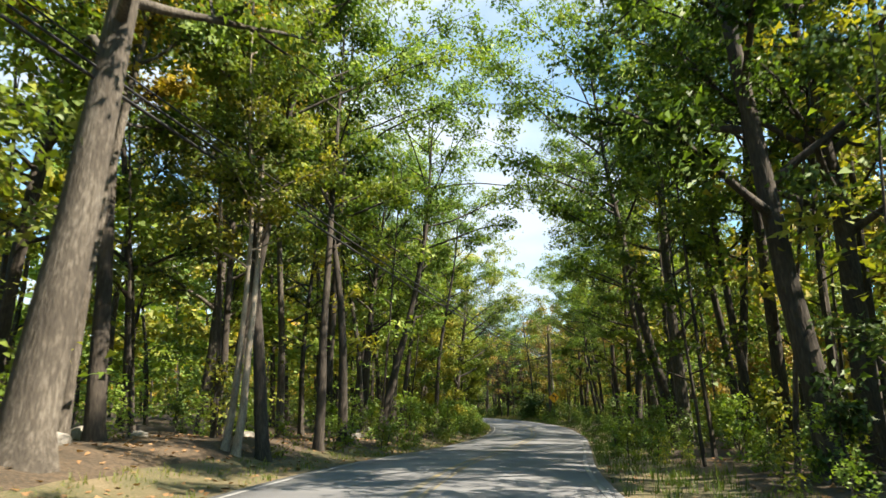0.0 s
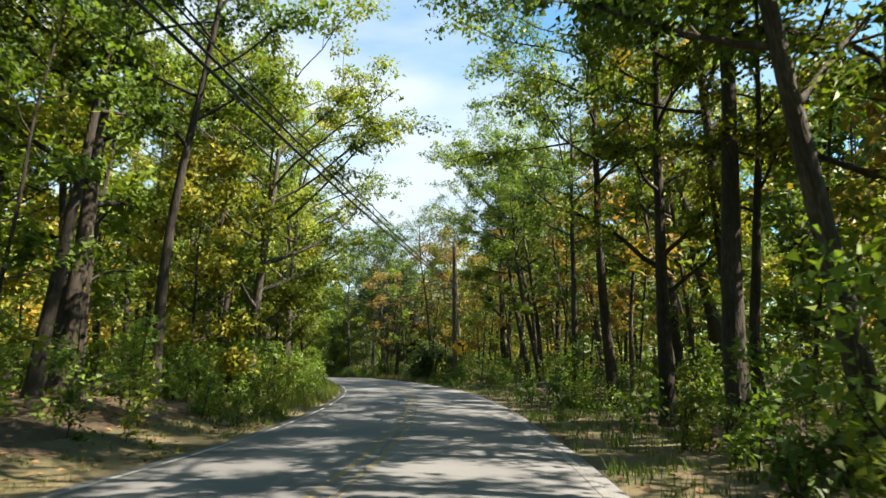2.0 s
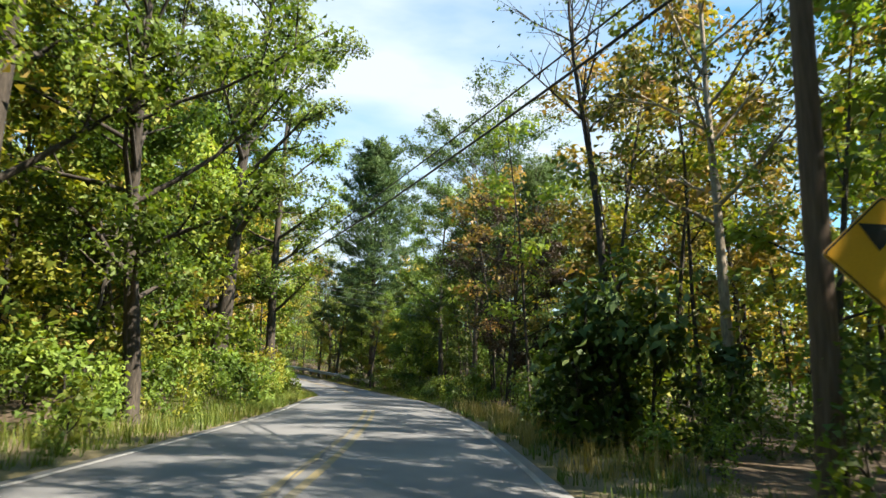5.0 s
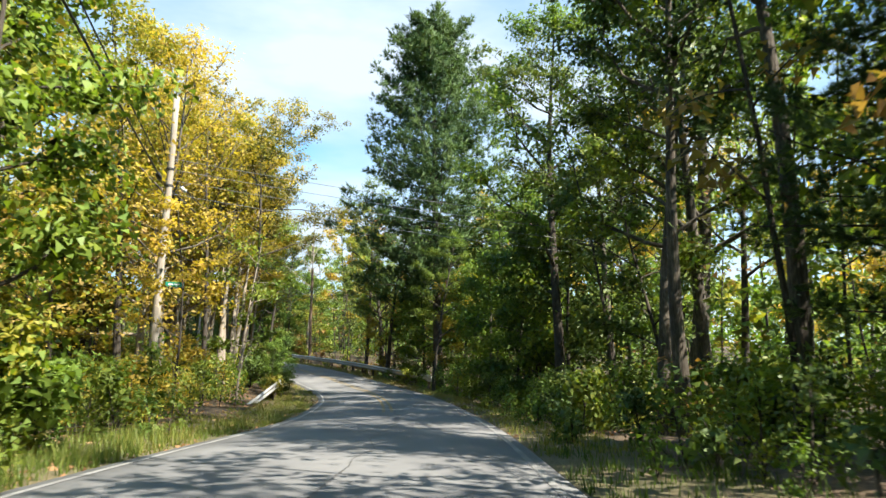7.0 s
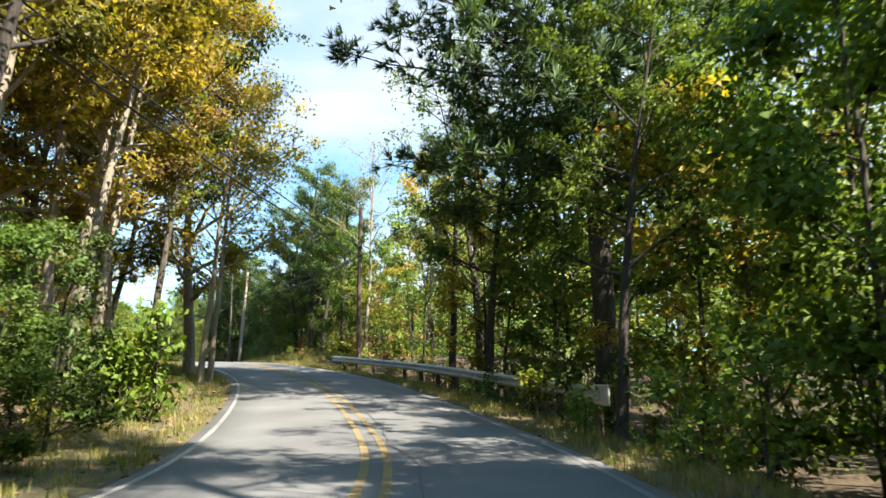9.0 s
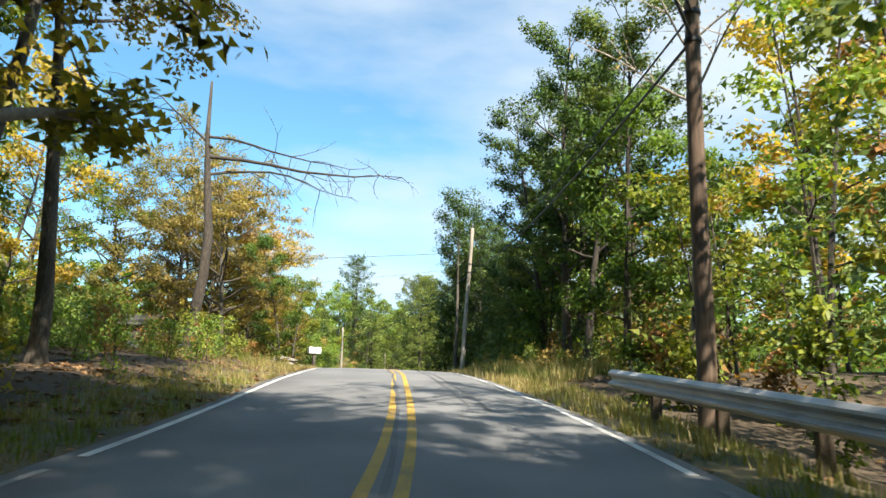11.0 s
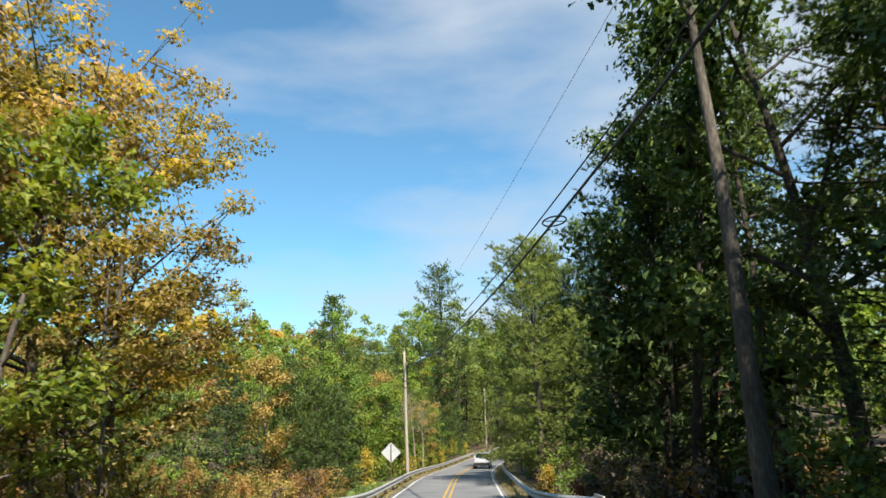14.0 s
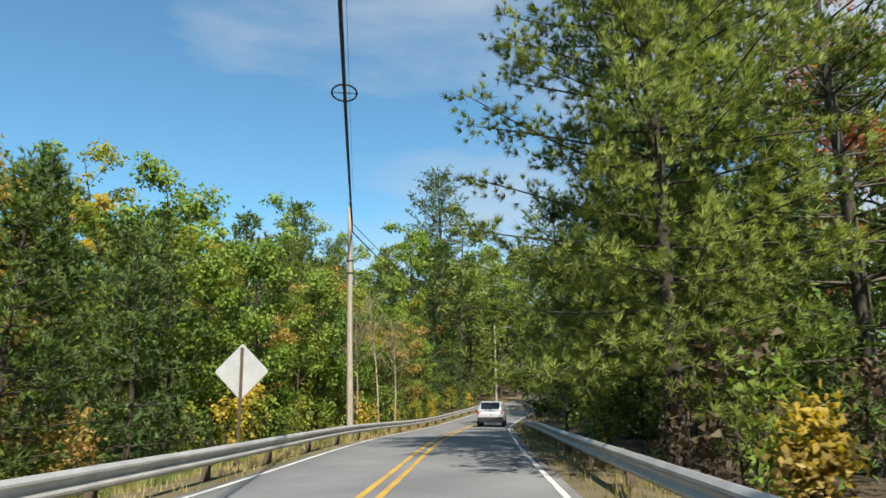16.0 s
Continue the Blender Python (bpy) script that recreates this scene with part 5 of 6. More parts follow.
# ---- grass and fallen leaves ----
def blades(name, s0, s1, d0, d1, count, tall, mat, label, seed, broad=0.022):
    rng = np.random.default_rng(seed)
    tufts = max(1, count // 14)
    ts, td = rng.uniform(s0, s1, tufts), rng.uniform(d0, d1, tufts)
    s = np.repeat(ts, 14) + rng.normal(0, 0.10, tufts * 14)
    d = np.repeat(td, 14) + rng.normal(0, 0.10, tufts * 14)
    d = np.clip(d, min(d0, d1), max(d0, d1))
    x, y, _ = lanes(s, d)
    ss_, dd_ = station(x, y)
    z = profile(ss_, dd_, x, y, under=False) - 0.03
    n = len(x)
    h = np.repeat(tall * rng.uniform(0.45, 1.2, tufts), 14) * rng.uniform(0.6, 1.15, n)
    az = rng.uniform(0, 6.283, n)
    out = h * rng.uniform(0.1, 0.6, n)
    p0 = np.stack([x, y, z], 1)
    p2 = p0 + np.stack([np.cos(az) * out, np.sin(az) * out, h], 1)
    side = np.stack([-np.sin(az), np.cos(az), np.zeros(n)], 1) * broad * 0.5
    q = np.stack([p0 - side, p2, p0 + side], 1)
    ob = new(name, loose_mesh(name, q, [mat]))
    return tagged(ob, label, "grass", kind="stuff")


def fallen(name, s0, s1, d0, d1, count, seed, size=0.11):
    rng = np.random.default_rng(seed)
    s, d = rng.uniform(s0, s1, count), rng.uniform(d0, d1, count)
    keep = np.sin(s * 0.9 + 2 * np.sin(d * 0.8)) + rng.normal(0, 0.9, count) > -0.2
    x, y, _ = lanes(s[keep], d[keep])
    ss_, dd_ = station(x, y)
    z = profile(ss_, dd_, x, y, under=False)
    q = leaf_cloud(np.stack([x, y, z + 0.02], 1), rng, size, 0.8, 0.86)
    ob = new(name, loose_mesh(name, q, [litter_mat]))
    return tagged(ob, "dry brown leaves fallen on the ground", "leaf litter", kind="stuff")


blades("grass", -20, 44, -4.9, -3.05, 6000, 0.16, grass_green, "short green grass along the road edge", 1)
blades("grass", 44, 112, -5.2, -3.05, 16000, 0.38, grass_green, "tall sunlit grass along the road edge", 2)
blades("grass", 80, 130, -4.4, -3.0, 9000, 0.22, grass_green, "short olive-green grass beside the road", 3, 0.014)
blades("grass", -20, 110, 3.0, 5.2, 18000, 0.26, grass_green, "green grass along the road edge", 4)
blades("grass", 78, 96, 3.2, 4.8, 2500, 0.55, grass_dry, "tall dry grass beside the road", 5)
blades("grass", 108, 172, 3.0, 4.8, 9000, 0.24, grass_green, "green grass along the road edge", 6)
blades("grass", 128, 172, 3.0, 4.8, 6000, 0.24, grass_dry, "dry grass below the guard rail", 7)
blades("grass", 112, 172, -5.4, -3.05, 14000, 0.2, grass_green, "short green grass along the road edge", 8)
blades("grass", 140, 190, -5.0, -3.0, 6000, 0.20, grass_dry, "dry straw-coloured grass beside the road", 9)
blades("grass", 172, 200, 4.4, 7.2, 14000, 0.55, grass_dry, "tall dry grass on the bank", 10, 0.016)
blades("grass", 172, 204, 4.0, 7.4, 16000, 0.5, grass_green, "tall green grass on the bank", 11, 0.016)
blades("grass", 168, 206, 3.0, 4.6, 7000, 0.3, grass_dry, "dry grass along the road edge", 16)
blades("grass", 174, 203, -13, -3.2, 14000, 0.26, grass_dry, "patchy dry grass on the bank below the shed", 17, 0.016)
blades("grass", 174, 203, -13, -3.6, 8000, 0.24, grass_green, "patchy green grass on the bank below the shed", 18, 0.016)
blades("grass", 188, 232, -16, -4.2, 16000, 0.12, grass_green, "mown lawn below the road", 12)
blades("grass", 196, 300, -4.8, -2.98, 12000, 0.24, grass_dry, "dry grass under the guard rail", 13)
blades("grass", 196, 300, 2.98, 4.9, 9000, 0.24, grass_dry, "dry grass under the guard rail", 14)
blades("grass", 196, 290, -8, -3.6, 7000, 0.5, grass_green, "green grass behind the guard rail", 15)
fallen("leaf_litter", -8, 50, -12, -3.0, 9000, 21)
fallen("leaf_litter", -8, 70, 3.0, 12, 5000, 22)
fallen("leaf_litter", 104, 168, -16, -2.9, 20000, 23)
fallen("leaf_litter", 160, 200, -11, -2.8, 16000, 24)
fallen("leaf_litter", 112, 200, 2.9, 6, 4000, 25)


def far_woods():
    rng = np.random.default_rng(77)
    blobs = []
    while len(blobs) < 2600:
        x, y = rng.uniform(-330, 170), rng.uniform(-150, 430)
        blobs.append((x, y))
    b = np.array(blobs)
    s, d = station(b[:, 0], b[:, 1])
    b = b[(np.abs(d) > 42) & (np.abs(d) < 120)]
    z = height(b[:, 0], b[:, 1])
    parts_ = []
    for (x, y), zz in zip(b, z):
        n = 64
        hh = rng.uniform(11, 19)
        c = rng.normal(0, 1, (n, 3))
        c /= np.linalg.norm(c, axis=1)[:, None]
        c *= rng.uniform(0.6, 1.05, (n, 1))
        c = c * (4.2, 4.2, hh * 0.52) + (x, y, zz + hh * 0.47)
        parts_.append(c)
    c = np.concatenate(parts_)
    q = leaf_cloud(c, rng, 1.6, 0.8, 0.45)
    ob = new("far_woods", loose_mesh("far_woods", q, [LEAF["green"]]))
    return tagged(ob, "distant mixed woods behind the roadside trees", "woods", kind="stuff")


far_woods()


# ---- poles, cables and signs ----
def utility_pole(x, y, tall, wood, lean=(0, 0), lamp=False, arm=(), label="weathered grey wooden utility pole"):
    z = float(height(x, y)[0])
    ob = new("utility_pole")
    ob.matrix_world = pose(x, y, z - 0.05, lean[0], lean[1], 0)
    t = Tubes()
    hs = np.linspace(0, tall, 9)
    t.add(np.stack([0.01 * np.sin(hs), 0.01 * np.cos(hs * 0.7), hs], 1), np.linspace(0.155, 0.105, 9), 14)
    part("shaft", t.mesh("shaft", wood), ob)
    for hz in (tall * 0.70, tall * 0.755):
        def clamp(bm, hz=hz):
            add_cyl(bm, 0.145, 0.145, 0.07, (0, 0, hz), n=14)
            add_box(bm, (0.10, 0.34, 0.05), (0, 0, hz), bevel=0.01)
        part("clamp", bm_mesh("clamp", clamp, black_cable), ob, "dark steel cable clamp")

    def cap(bm):
        add_cyl(bm, 0.03, 0.03, 0.22, (0, 0, tall + 0.10), n=10)
        add_cyl(bm, 0.07, 0.05, 0.10, (0, 0, tall + 0.24), n=12)
    part("insulator", bm_mesh("insulator", cap, wire_grey), ob, "grey pin insulator")
    if arm:
        for hz in arm:
            ta = Tubes()
            ta.add([(0, 0, hz), (0.32, 0.32, hz), (0.65, 0.65, hz)], [0.035, 0.03, 0.03], 8)
            part("standoff_arm", ta.mesh("standoff_arm", black_cable), ob, "dark steel standoff arm")
    if lamp:
        tl = Tubes()
        tl.add([(0, 0, tall * 0.9), (0.5, 0.3, tall * 0.97), (1.6, 1.0, tall * 0.985)], [0.03, 0.03, 0.03], 8)
        part("lamp_arm", tl.mesh("lamp_arm", wire_grey), ob, "grey steel lamp arm")
        part("lamp_head", bm_mesh("lamp_head", lambda bm: add_box(bm, (0.5, 0.24, 0.12), (1.7, 1.06, tall * 0.975), (0, 0, 32), 0.03), wire_grey), ob)
    return tagged(ob, label, "utility pole", "utility poles")


def cable(a, b, sag, r, mat, label, name="overhead_cable", rings=(), splice=()):
    a, b = np.array(a, float), np.array(b, float)
    u = np.linspace(0, 1, 33)
    p = a + (b - a) * u[:, None]
    p[:, 2] -= sag * 4 * u * (1 - u)
    t = Tubes()
    t.add(p, np.full(33, r), 6)
    ob = new(name, t.mesh(name, mat))
    way = (b - a) / np.linalg.norm(b - a)
    for f in rings:
        c = a + (b - a) * f - np.array([0, 0, sag * 4 * f * (1 - f)])
        k = Tubes()
        ang = np.linspace(0, 2 * np.pi, 25)
        side = np.cross(way, (0, 0, 1.0))
        loop = c + np.cos(ang)[:, None] * way * 0.42 + np.sin(ang)[:, None] * side * 0.27
        k.add(loop, np.full(25, 0.02), 6)
        k.add([c - side * 0.27, c + side * 0.27], [0.012, 0.012], 5)
        k.add([c - way * 0.42, c + way * 0.42], [0.03, 0.03], 6)
        part("storage_loop", k.mesh("storage_loop", black_cable), ob, "black oval cable storage loop")
    for f, ln, m in splice:
        c = a + (b - a) * f - np.array([0, 0, sag * 4 * f * (1 - f)])
        k = Tubes()
        k.add([c - way * ln / 2, c - way * ln * 0.4, c + way * ln * 0.4, c + way * ln / 2] - np.array([0, 0, 0.06]), [0.03, 0.085, 0.085, 0.03], 10)
        part("splice_case", k.mesh("splice_case", m), ob, "cable splice case")
    return tagged(ob, label, "cable", "overhead cables")


P0, P1, P2, P3, P4 = (-9.6, -4.0), (11.7, 76.6), (-9.5, 118.6), (-19.6, 158.3), (-44.1, 180.2)
P4A = (-43.45, 180.85)
P5 = (-94.0, 210.4)
P6 = spot(312, -4.6)[:2]
utility_pole(*P0, 10.0, pole_wood)
utility_pole(*P1, 10.2, pole_brown, label="brown weathered wooden utility pole beside a sign")
utility_pole(*P2, 11.2, pole_wood, (0, 1.2))
utility_pole(*P3, 9.2, pole_brown, label="dark brown wooden utility pole at the wood's edge")
utility_pole(*P4, 9.7, pole_wood, (-2.0, 2.0))
utility_pole(*P5, 10.6, pole_wood, (0, -1.5))
utility_pole(*P6, 9.8, pole_wood, lamp=True, label="weathered grey utility pole with a street lamp arm")
BLACK = "thick black telephone cable strung between poles"
for dz, r, sg in ((0.0, 0.032, 1.1), (0.17, 0.026, 1.02), (0.36, 0.018, 0.95)):
    cable((*P0, 7.3 + dz), (*P1, 6.45 + dz), sg, r, black_cable, BLACK)
for dz, r, sg, sp in ((0.0, 0.030, 0.5, ((0.965, 0.7, black_cable),)), (0.45, 0.020, 0.45, ())):
    cable((*P1, 6.45 + dz), (*P2, 7.2 + dz), sg, r, black_cable, BLACK, splice=sp)
for dz, r, sg, sp in ((0.0, 0.030, 0.6, ((0.05, 0.7, black_cable),)), (0.5, 0.022, 0.55, ((0.05, 0.5, white_box),))):
    cable((*P2, 7.2 + dz), (*P3, 7.3 + dz), sg, r, black_cable, BLACK, splice=sp)
for dz, r, sg in ((0.0, 0.030, 0.5), (0.45, 0.022, 0.45)):
    cable((*P3, 7.3 + dz), (*P4A, 9.0 + dz), sg, r, black_cable, BLACK)
cable((*P4A, 9.0), (*P5, 8.0), 1.3, 0.032, black_cable, BLACK, rings=(0.225, 0.70), splice=((0.03, 0.8, black_cable),))
cable((*P4A, 9.4), (*P5, 8.4), 1.2, 0.018, black_cable, BLACK)
cable((*P4A, 11.4), (*P5, 10.0), 0.9, 0.006, wire_grey, "thin bare power wire between poles", "power_wire")
cable((*P5, 8.0), (*P6, 5.4), 1.0, 0.03, black_cable, BLACK)
cable((*P5, 8.4), (*P6, 5.9), 0.9, 0.018, black_cable, BLACK)
for dz in (0.0, 0.5, 0.9, 1.3):
    cable((*P2, 6.9 + dz), (24.0, 131.0, 4.6 + dz), 0.7, 0.010, wire_grey, "thin service wire crossing the road", "service_wire")
for z0, far, r in ((10.0, (-74.4, 154.9, 9.0), 0.012), (9.0, (-72.1, 152.3, 5.0), 0.006)):
    cable((-43.8, 180.6, z0), far, 0.5, r, black_cable, "thin service wire crossing the road", "service_wire")


def plate(side, thick, corner):
    """A square plate standing on its point, with rounded corners, facing -y."""
    def build(bm):
        pts = []
        h = side / 2 - corner
        for k, (sx, sy) in enumerate(((1, 1), (-1, 1), (-1, -1), (1, -1))):
            for a in range(5):
                ang = math.pi / 2 * (k + a / 4)
                pts.append((sx * h + corner * math.cos(ang), sy * h + corner * math.sin(ang)))
        c, s_ = math.cos(math.pi / 4), math.sin(math.pi / 4)
        vs = [bm.verts.new((c * x - s_ * y, 0, s_ * x + c * y)) for x, y in pts]
        f = bm.faces.new(vs)
        r = bmesh.ops.extrude_face_region(bm, geom=[f])
        bmesh.ops.translate(bm, verts=[v for v in r["geom"] if isinstance(v, bmesh.types.BMVert)], vec=(0, thick, 0))
        bmesh.ops.recalc_face_normals(bm, faces=bm.faces)
    return build


def flat_shape(points, y, thick):
    def build(bm):
        vs = [bm.verts.new((px, y, pz)) for px, pz in points]
        f = bm.faces.new(vs)
        r = bmesh.ops.extrude_face_region(bm, geom=[f])
        bmesh.ops.translate(bm, verts=[v for v in r["geom"] if isinstance(v, bmesh.types.BMVert)], vec=(0, -thick, 0))
        bmesh.ops.recalc_face_normals(bm, faces=bm.faces)
    return build


def diamond_sign(x, y, heading, centre, side, front, label, post_mat, arrow):
    z = float(height(x, y)[0])
    ob = new("road_sign")
    ob.matrix_world = pose(x, y, z - 0.05, 0, 0, heading)
    up = centre - z + 0.05
    back = part("panel", bm_mesh("panel", plate(side, 0.004, 0.05), sign_grey), ob, "bare grey aluminium sign back")
    back.location = (0, 0, up)
    face = part("face", bm_mesh("face", plate(side - 0.006, 0.003, 0.05), front), ob, "plain yellow sign face")
    face.location = (0, -0.005, up)
    if arrow:
        k = side
        rim = part("border", bm_mesh("border", plate(side - 0.03, 0.002, 0.045), sign_black), ob, "thin black border line")
        rim.location = (0, -0.009, up)
        inner = part("inner_face", bm_mesh("inner_face", plate(side - 0.065, 0.002, 0.04), front), ob)
        inner.location = (0, -0.013, up)
        stem = [(0.16, -0.36), (0.31, -0.36), (0.31, 0.06), (0.42, 0.15), (0.36, 0.23), (0.22, 0.13), (0.08, 0.22), (0.12, 0.34), (-0.29, 0.36), (-0.08, 0.03), (0.0, 0.12), (0.16, 0.02)]
        a = part("turn_arrow", bm_mesh("turn_arrow", flat_shape([(px * k, pz * k) for px, pz in stem], -0.017, 0.002), sign_black), ob, "black bent arrow with a side stub")
        a.location = (0, 0, up)

    def post(bm):
        add_box(bm, (0.06, 0.004, up + side * 0.6), (0, 0.03, (up + side * 0.6) / 2))
        add_box(bm, (0.004, 0.03, up + side * 0.6), (-0.03, 0.018, (up + side * 0.6) / 2))
        add_box(bm, (0.004, 0.03, up + side * 0.6), (0.03, 0.018, (up + side * 0.6) / 2))
    part("post", bm_mesh("post", post, post_mat), ob, "steel channel post")
    for dz in (-0.25, 0.25):
        part("bolt", bm_mesh("bolt", lambda bm: add_cyl(bm, 0.014, 0.014, 0.02, (0, -0.012, up + dz), (90, 0, 0), 8), wire_grey), ob)
    return tagged(ob, label, "road sign")


diamond_sign(12.0, 75.85, -4, 2.09, 0.86, sign_yellow, "yellow diamond warning sign with a black bent arrow and border", post_steel, True)
diamond_sign(-81.9, 200.7, 228, 1.35, 0.90, sign_yellow, "grey back of a diamond road sign on a rusty post", post_steel, False)


def street_name_sign():
    ob = new("street_name_sign")
    z0 = float(height(*P2)[0])
    ob.matrix_world = pose(P2[0], P2[1], z0 + 4.0, 0, 0, 20)
    t = Tubes()
    t.add([(0.1, -0.1, -0.2), (0.3, -0.12, 0.02), (0.75, -0.12, 0.12)], [0.02, 0.02, 0.02], 8)
    part("bracket", t.mesh("bracket", black_cable), ob, "black steel bracket")
    part("blade", bm_mesh("blade", lambda bm: add_box(bm, (0.62, 0.01, 0.17), (0.62, -0.12, 0.22), bevel=0.004), sign_green), ob, "green sign blade")
    for k, w in ((-0.14, 0.16), (0.08, 0.2)):
        part("lettering_bar", bm_mesh("lettering_bar", lambda bm: add_box(bm, (w, 0.002, 0.06), (0.62 + k, -0.127, 0.22)), white_box), ob)
    return tagged(ob, "small green street name sign bracketed to a utility pole", "street sign")


street_name_sign()


# ---- guard rails ----
def w_profile():
    return [(0.0, 0.155), (0.018, 0.150), (0.075, 0.105), (0.078, 0.075), (0.012, 0.028), (0.006, 0.0), (0.012, -0.028), (0.078, -0.075), (0.075, -0.105), (0.018, -0.150), (0.0, -0.155)]


def guard_rail(s0, s1, d, side, label, ends=("flat", "flat"), gap=1.9, top=0.70):
    """A W-beam on posts beside the road. side +1: it stands right of the road and faces left."""
    ob = new("guard_rail")
    n = max(2, int((s1 - s0) / 0.95))
    s = np.linspace(s0, s1, n + 1)
    d0, d1 = d if isinstance(d, tuple) else (d, d)
    x, y, z = lanes(s, np.linspace(d0, d1, n + 1))
    z = z + top - 0.155
    if "buried" in ends[0]:
        drop = np.clip(1 - (s - s0) / 4.2, 0, 1) ** 1.2
        z = z - drop * (top + 0.05)
        x = x + drop * 0.9 * np.interp(s, SS, RIGHT[:, 0]) * side
        y = y + drop * 0.9 * np.interp(s, SS, RIGHT[:, 1]) * side
    rx, ry = np.interp(s, SS, RIGHT[:, 0]) * -side, np.interp(s, SS, RIGHT[:, 1]) * -side
    pr = w_profile()
    m = len(pr)
    v = [(x[i] + rx[i] * o, y[i] + ry[i] * o, z[i] + h) for i in range(n + 1) for o, h in pr]
    f = [(i * m + j, i * m + j + 1, (i + 1) * m + j + 1, (i + 1) * m + j) for i in range(n) for j in range(m - 1)]
    base_x, base_y, base_z = float(x[n // 2]), float(y[n // 2]), float(height(x[n // 2], y[n // 2])[0])
    ob.location = (base_x, base_y, base_z)
    off = np.array([base_x, base_y, base_z])
    beam = mesh_of("beam", np.array(v) - off, f, [galvanised], False)
    b = part("beam", beam, ob, "weathered galvanised W-beam")
    so = b.modifiers.new("thickness", "SOLIDIFY")
    so.thickness = 0.006
    post_me = bm_mesh("post", lambda bm: add_box(bm, (0.10, 0.15, top + 0.22), (0, 0, -top / 2 - 0.07), bevel=0.008), post_steel)
    block_me = bm_mesh("spacer_block", lambda bm: add_box(bm, (0.10, 0.10, 0.30), (0, 0, 0), bevel=0.008), post_steel)
    k = s0 + (4.3 if "buried" in ends[0] else 0.5)
    while k < s1:
        hd = math.degrees(math.atan2(float(np.interp(k, SS, RIGHT[:, 1])), float(np.interp(k, SS, RIGHT[:, 0]))))
        for nm, me, o in (("post", post_me, 0.18), ("spacer_block", block_me, 0.06)):
            px, py, pz = (float(q) for q in lanes(k, d0 + (d1 - d0) * (k - s0) / (s1 - s0) + side * o))
            p = part(nm, me, ob)
            p.matrix_local = pose(px - base_x, py - base_y, pz + top - 0.155 - base_z, 0, 0, hd + 90)
        k += gap
    if ends[0] == "flare":
        i = 0
        hd = math.degrees(math.atan2(ry[i], rx[i]))
        p = part("end_shoe", bm_mesh("end_shoe", lambda bm: add_box(bm, (0.06, 0.55, 0.42), (0, 0, 0), bevel=0.02), galvanised), ob, "curled galvanised end shoe")
        p.matrix_local = pose(float(x[i]) - base_x, float(y[i]) - base_y, float(z[i]) - base_z, 0, 0, hd + 8)
    return tagged(ob, label, "guard rail", "guard rails")


guard_rail(139.6, 164.2, (4.95, 3.75), 1, "weathered galvanised guard rail on posts above the slope", ("flare", "flat"))
guard_rail(125.6, 134.6, -4.8, -1, "short guard rail with its end turned down into the grass", ("buried", "flat"), top=0.86)
guard_rail(203.5, 296.0, -3.3, -1, "long galvanised guard rail along the road's edge", ("flare", "flat"), gap=3.81, top=0.57)
guard_rail(206.0, 300.0, 3.7, 1, "galvanised guard rail at the edge of the pines", ("flare", "flat"), gap=3.81, top=0.57)


# ---- mailbox, stones and shed ----
def mailbox(x, y, turn):
    z = float(height(x, y)[0])
    ob = new("mailbox")
    ob.matrix_world = pose(x, y, z + 0.10, 0, 0, turn)
    part("post", bm_mesh("post", lambda bm: add_box(bm, (0.17, 0.14, 1.35), (0, 0, 0.36), bevel=0.015), post_dark), ob, "dark weathered wooden post")
    part("shelf", bm_mesh("shelf", lambda bm: add_box(bm, (0.66, 0.26, 0.035), (0, 0, 1.045), bevel=0.006), grey_wood), ob)

    def shell(bm):
        n = 12
        prof = [(-0.16, 0), (0.16, 0)] + [(0.16 * math.cos(a), 0.20 + 0.16 * math.sin(a)) for a in np.linspace(0, math.pi, n)]
        rings = []
        for px in (-0.34, 0.34):
            rings.append([bm.verts.new((px, py, 1.066 + pz)) for py, pz in prof])
        m = len(prof)
        for j in range(m):
            bm.faces.new((rings[0][j], rings[0][(j + 1) % m], rings[1][(j + 1) % m], rings[1][j]))
        bm.faces.new(rings[0][::-1])
        bm.faces.new(rings[1])
        bmesh.ops.recalc_face_normals(bm, faces=bm.faces)
    part("box", bm_mesh("box", shell, mailbox_grey), ob, "grey enamelled mailbox shell")
    part("door", bm_mesh("door", lambda bm: add_box(bm, (0.012, 0.30, 0.30), (0.348, 0, 1.22), bevel=0.005), mailbox_grey), ob)
    part("number_bar", bm_mesh("number_bar", lambda bm: add_box(bm, (0.05, 0.004, 0.06), (-0.02, -0.162, 1.14)), sign_black), ob)
    part("number_bar", bm_mesh("number_bar", lambda bm: add_box(bm, (0.05, 0.004, 0.04), (0.22, -0.162, 1.2)), sign_black), ob)
    for k in (-0.10, 0.10):
        part("brace", bm_mesh("brace", lambda bm: add_box(bm, (0.07, 0.07, 0.6), (k, 0.02, 0.28), (0, 12 if k < 0 else -10, 0), 0.02), grey_wood), ob, "split grey timber prop")
    return tagged(ob, "pale grey rural mailbox on a weathered wooden post", "mailbox")


mailbox(-47.8, 171.7, 72)


def stone_mesh(seed, sx, sy, sz):
    rng = np.random.default_rng(seed)

    def build(bm):
        bmesh.ops.create_icosphere(bm, subdivisions=2, radius=1.0)
        for v in bm.verts:
            c = v.co
            c = Vector((math.copysign(abs(c.x) ** 0.55, c.x), math.copysign(abs(c.y) ** 0.55, c.y), math.copysign(abs(c.z) ** 0.5, c.z)))
            c *= 1 + 0.16 * noise.noise(v.co * 2.1 + Vector((seed * 3.1, 0, 0)))
            v.co = (c.x * sx, c.y * sy, c.z * sz)
    return bm_mesh("stone", build, stone)


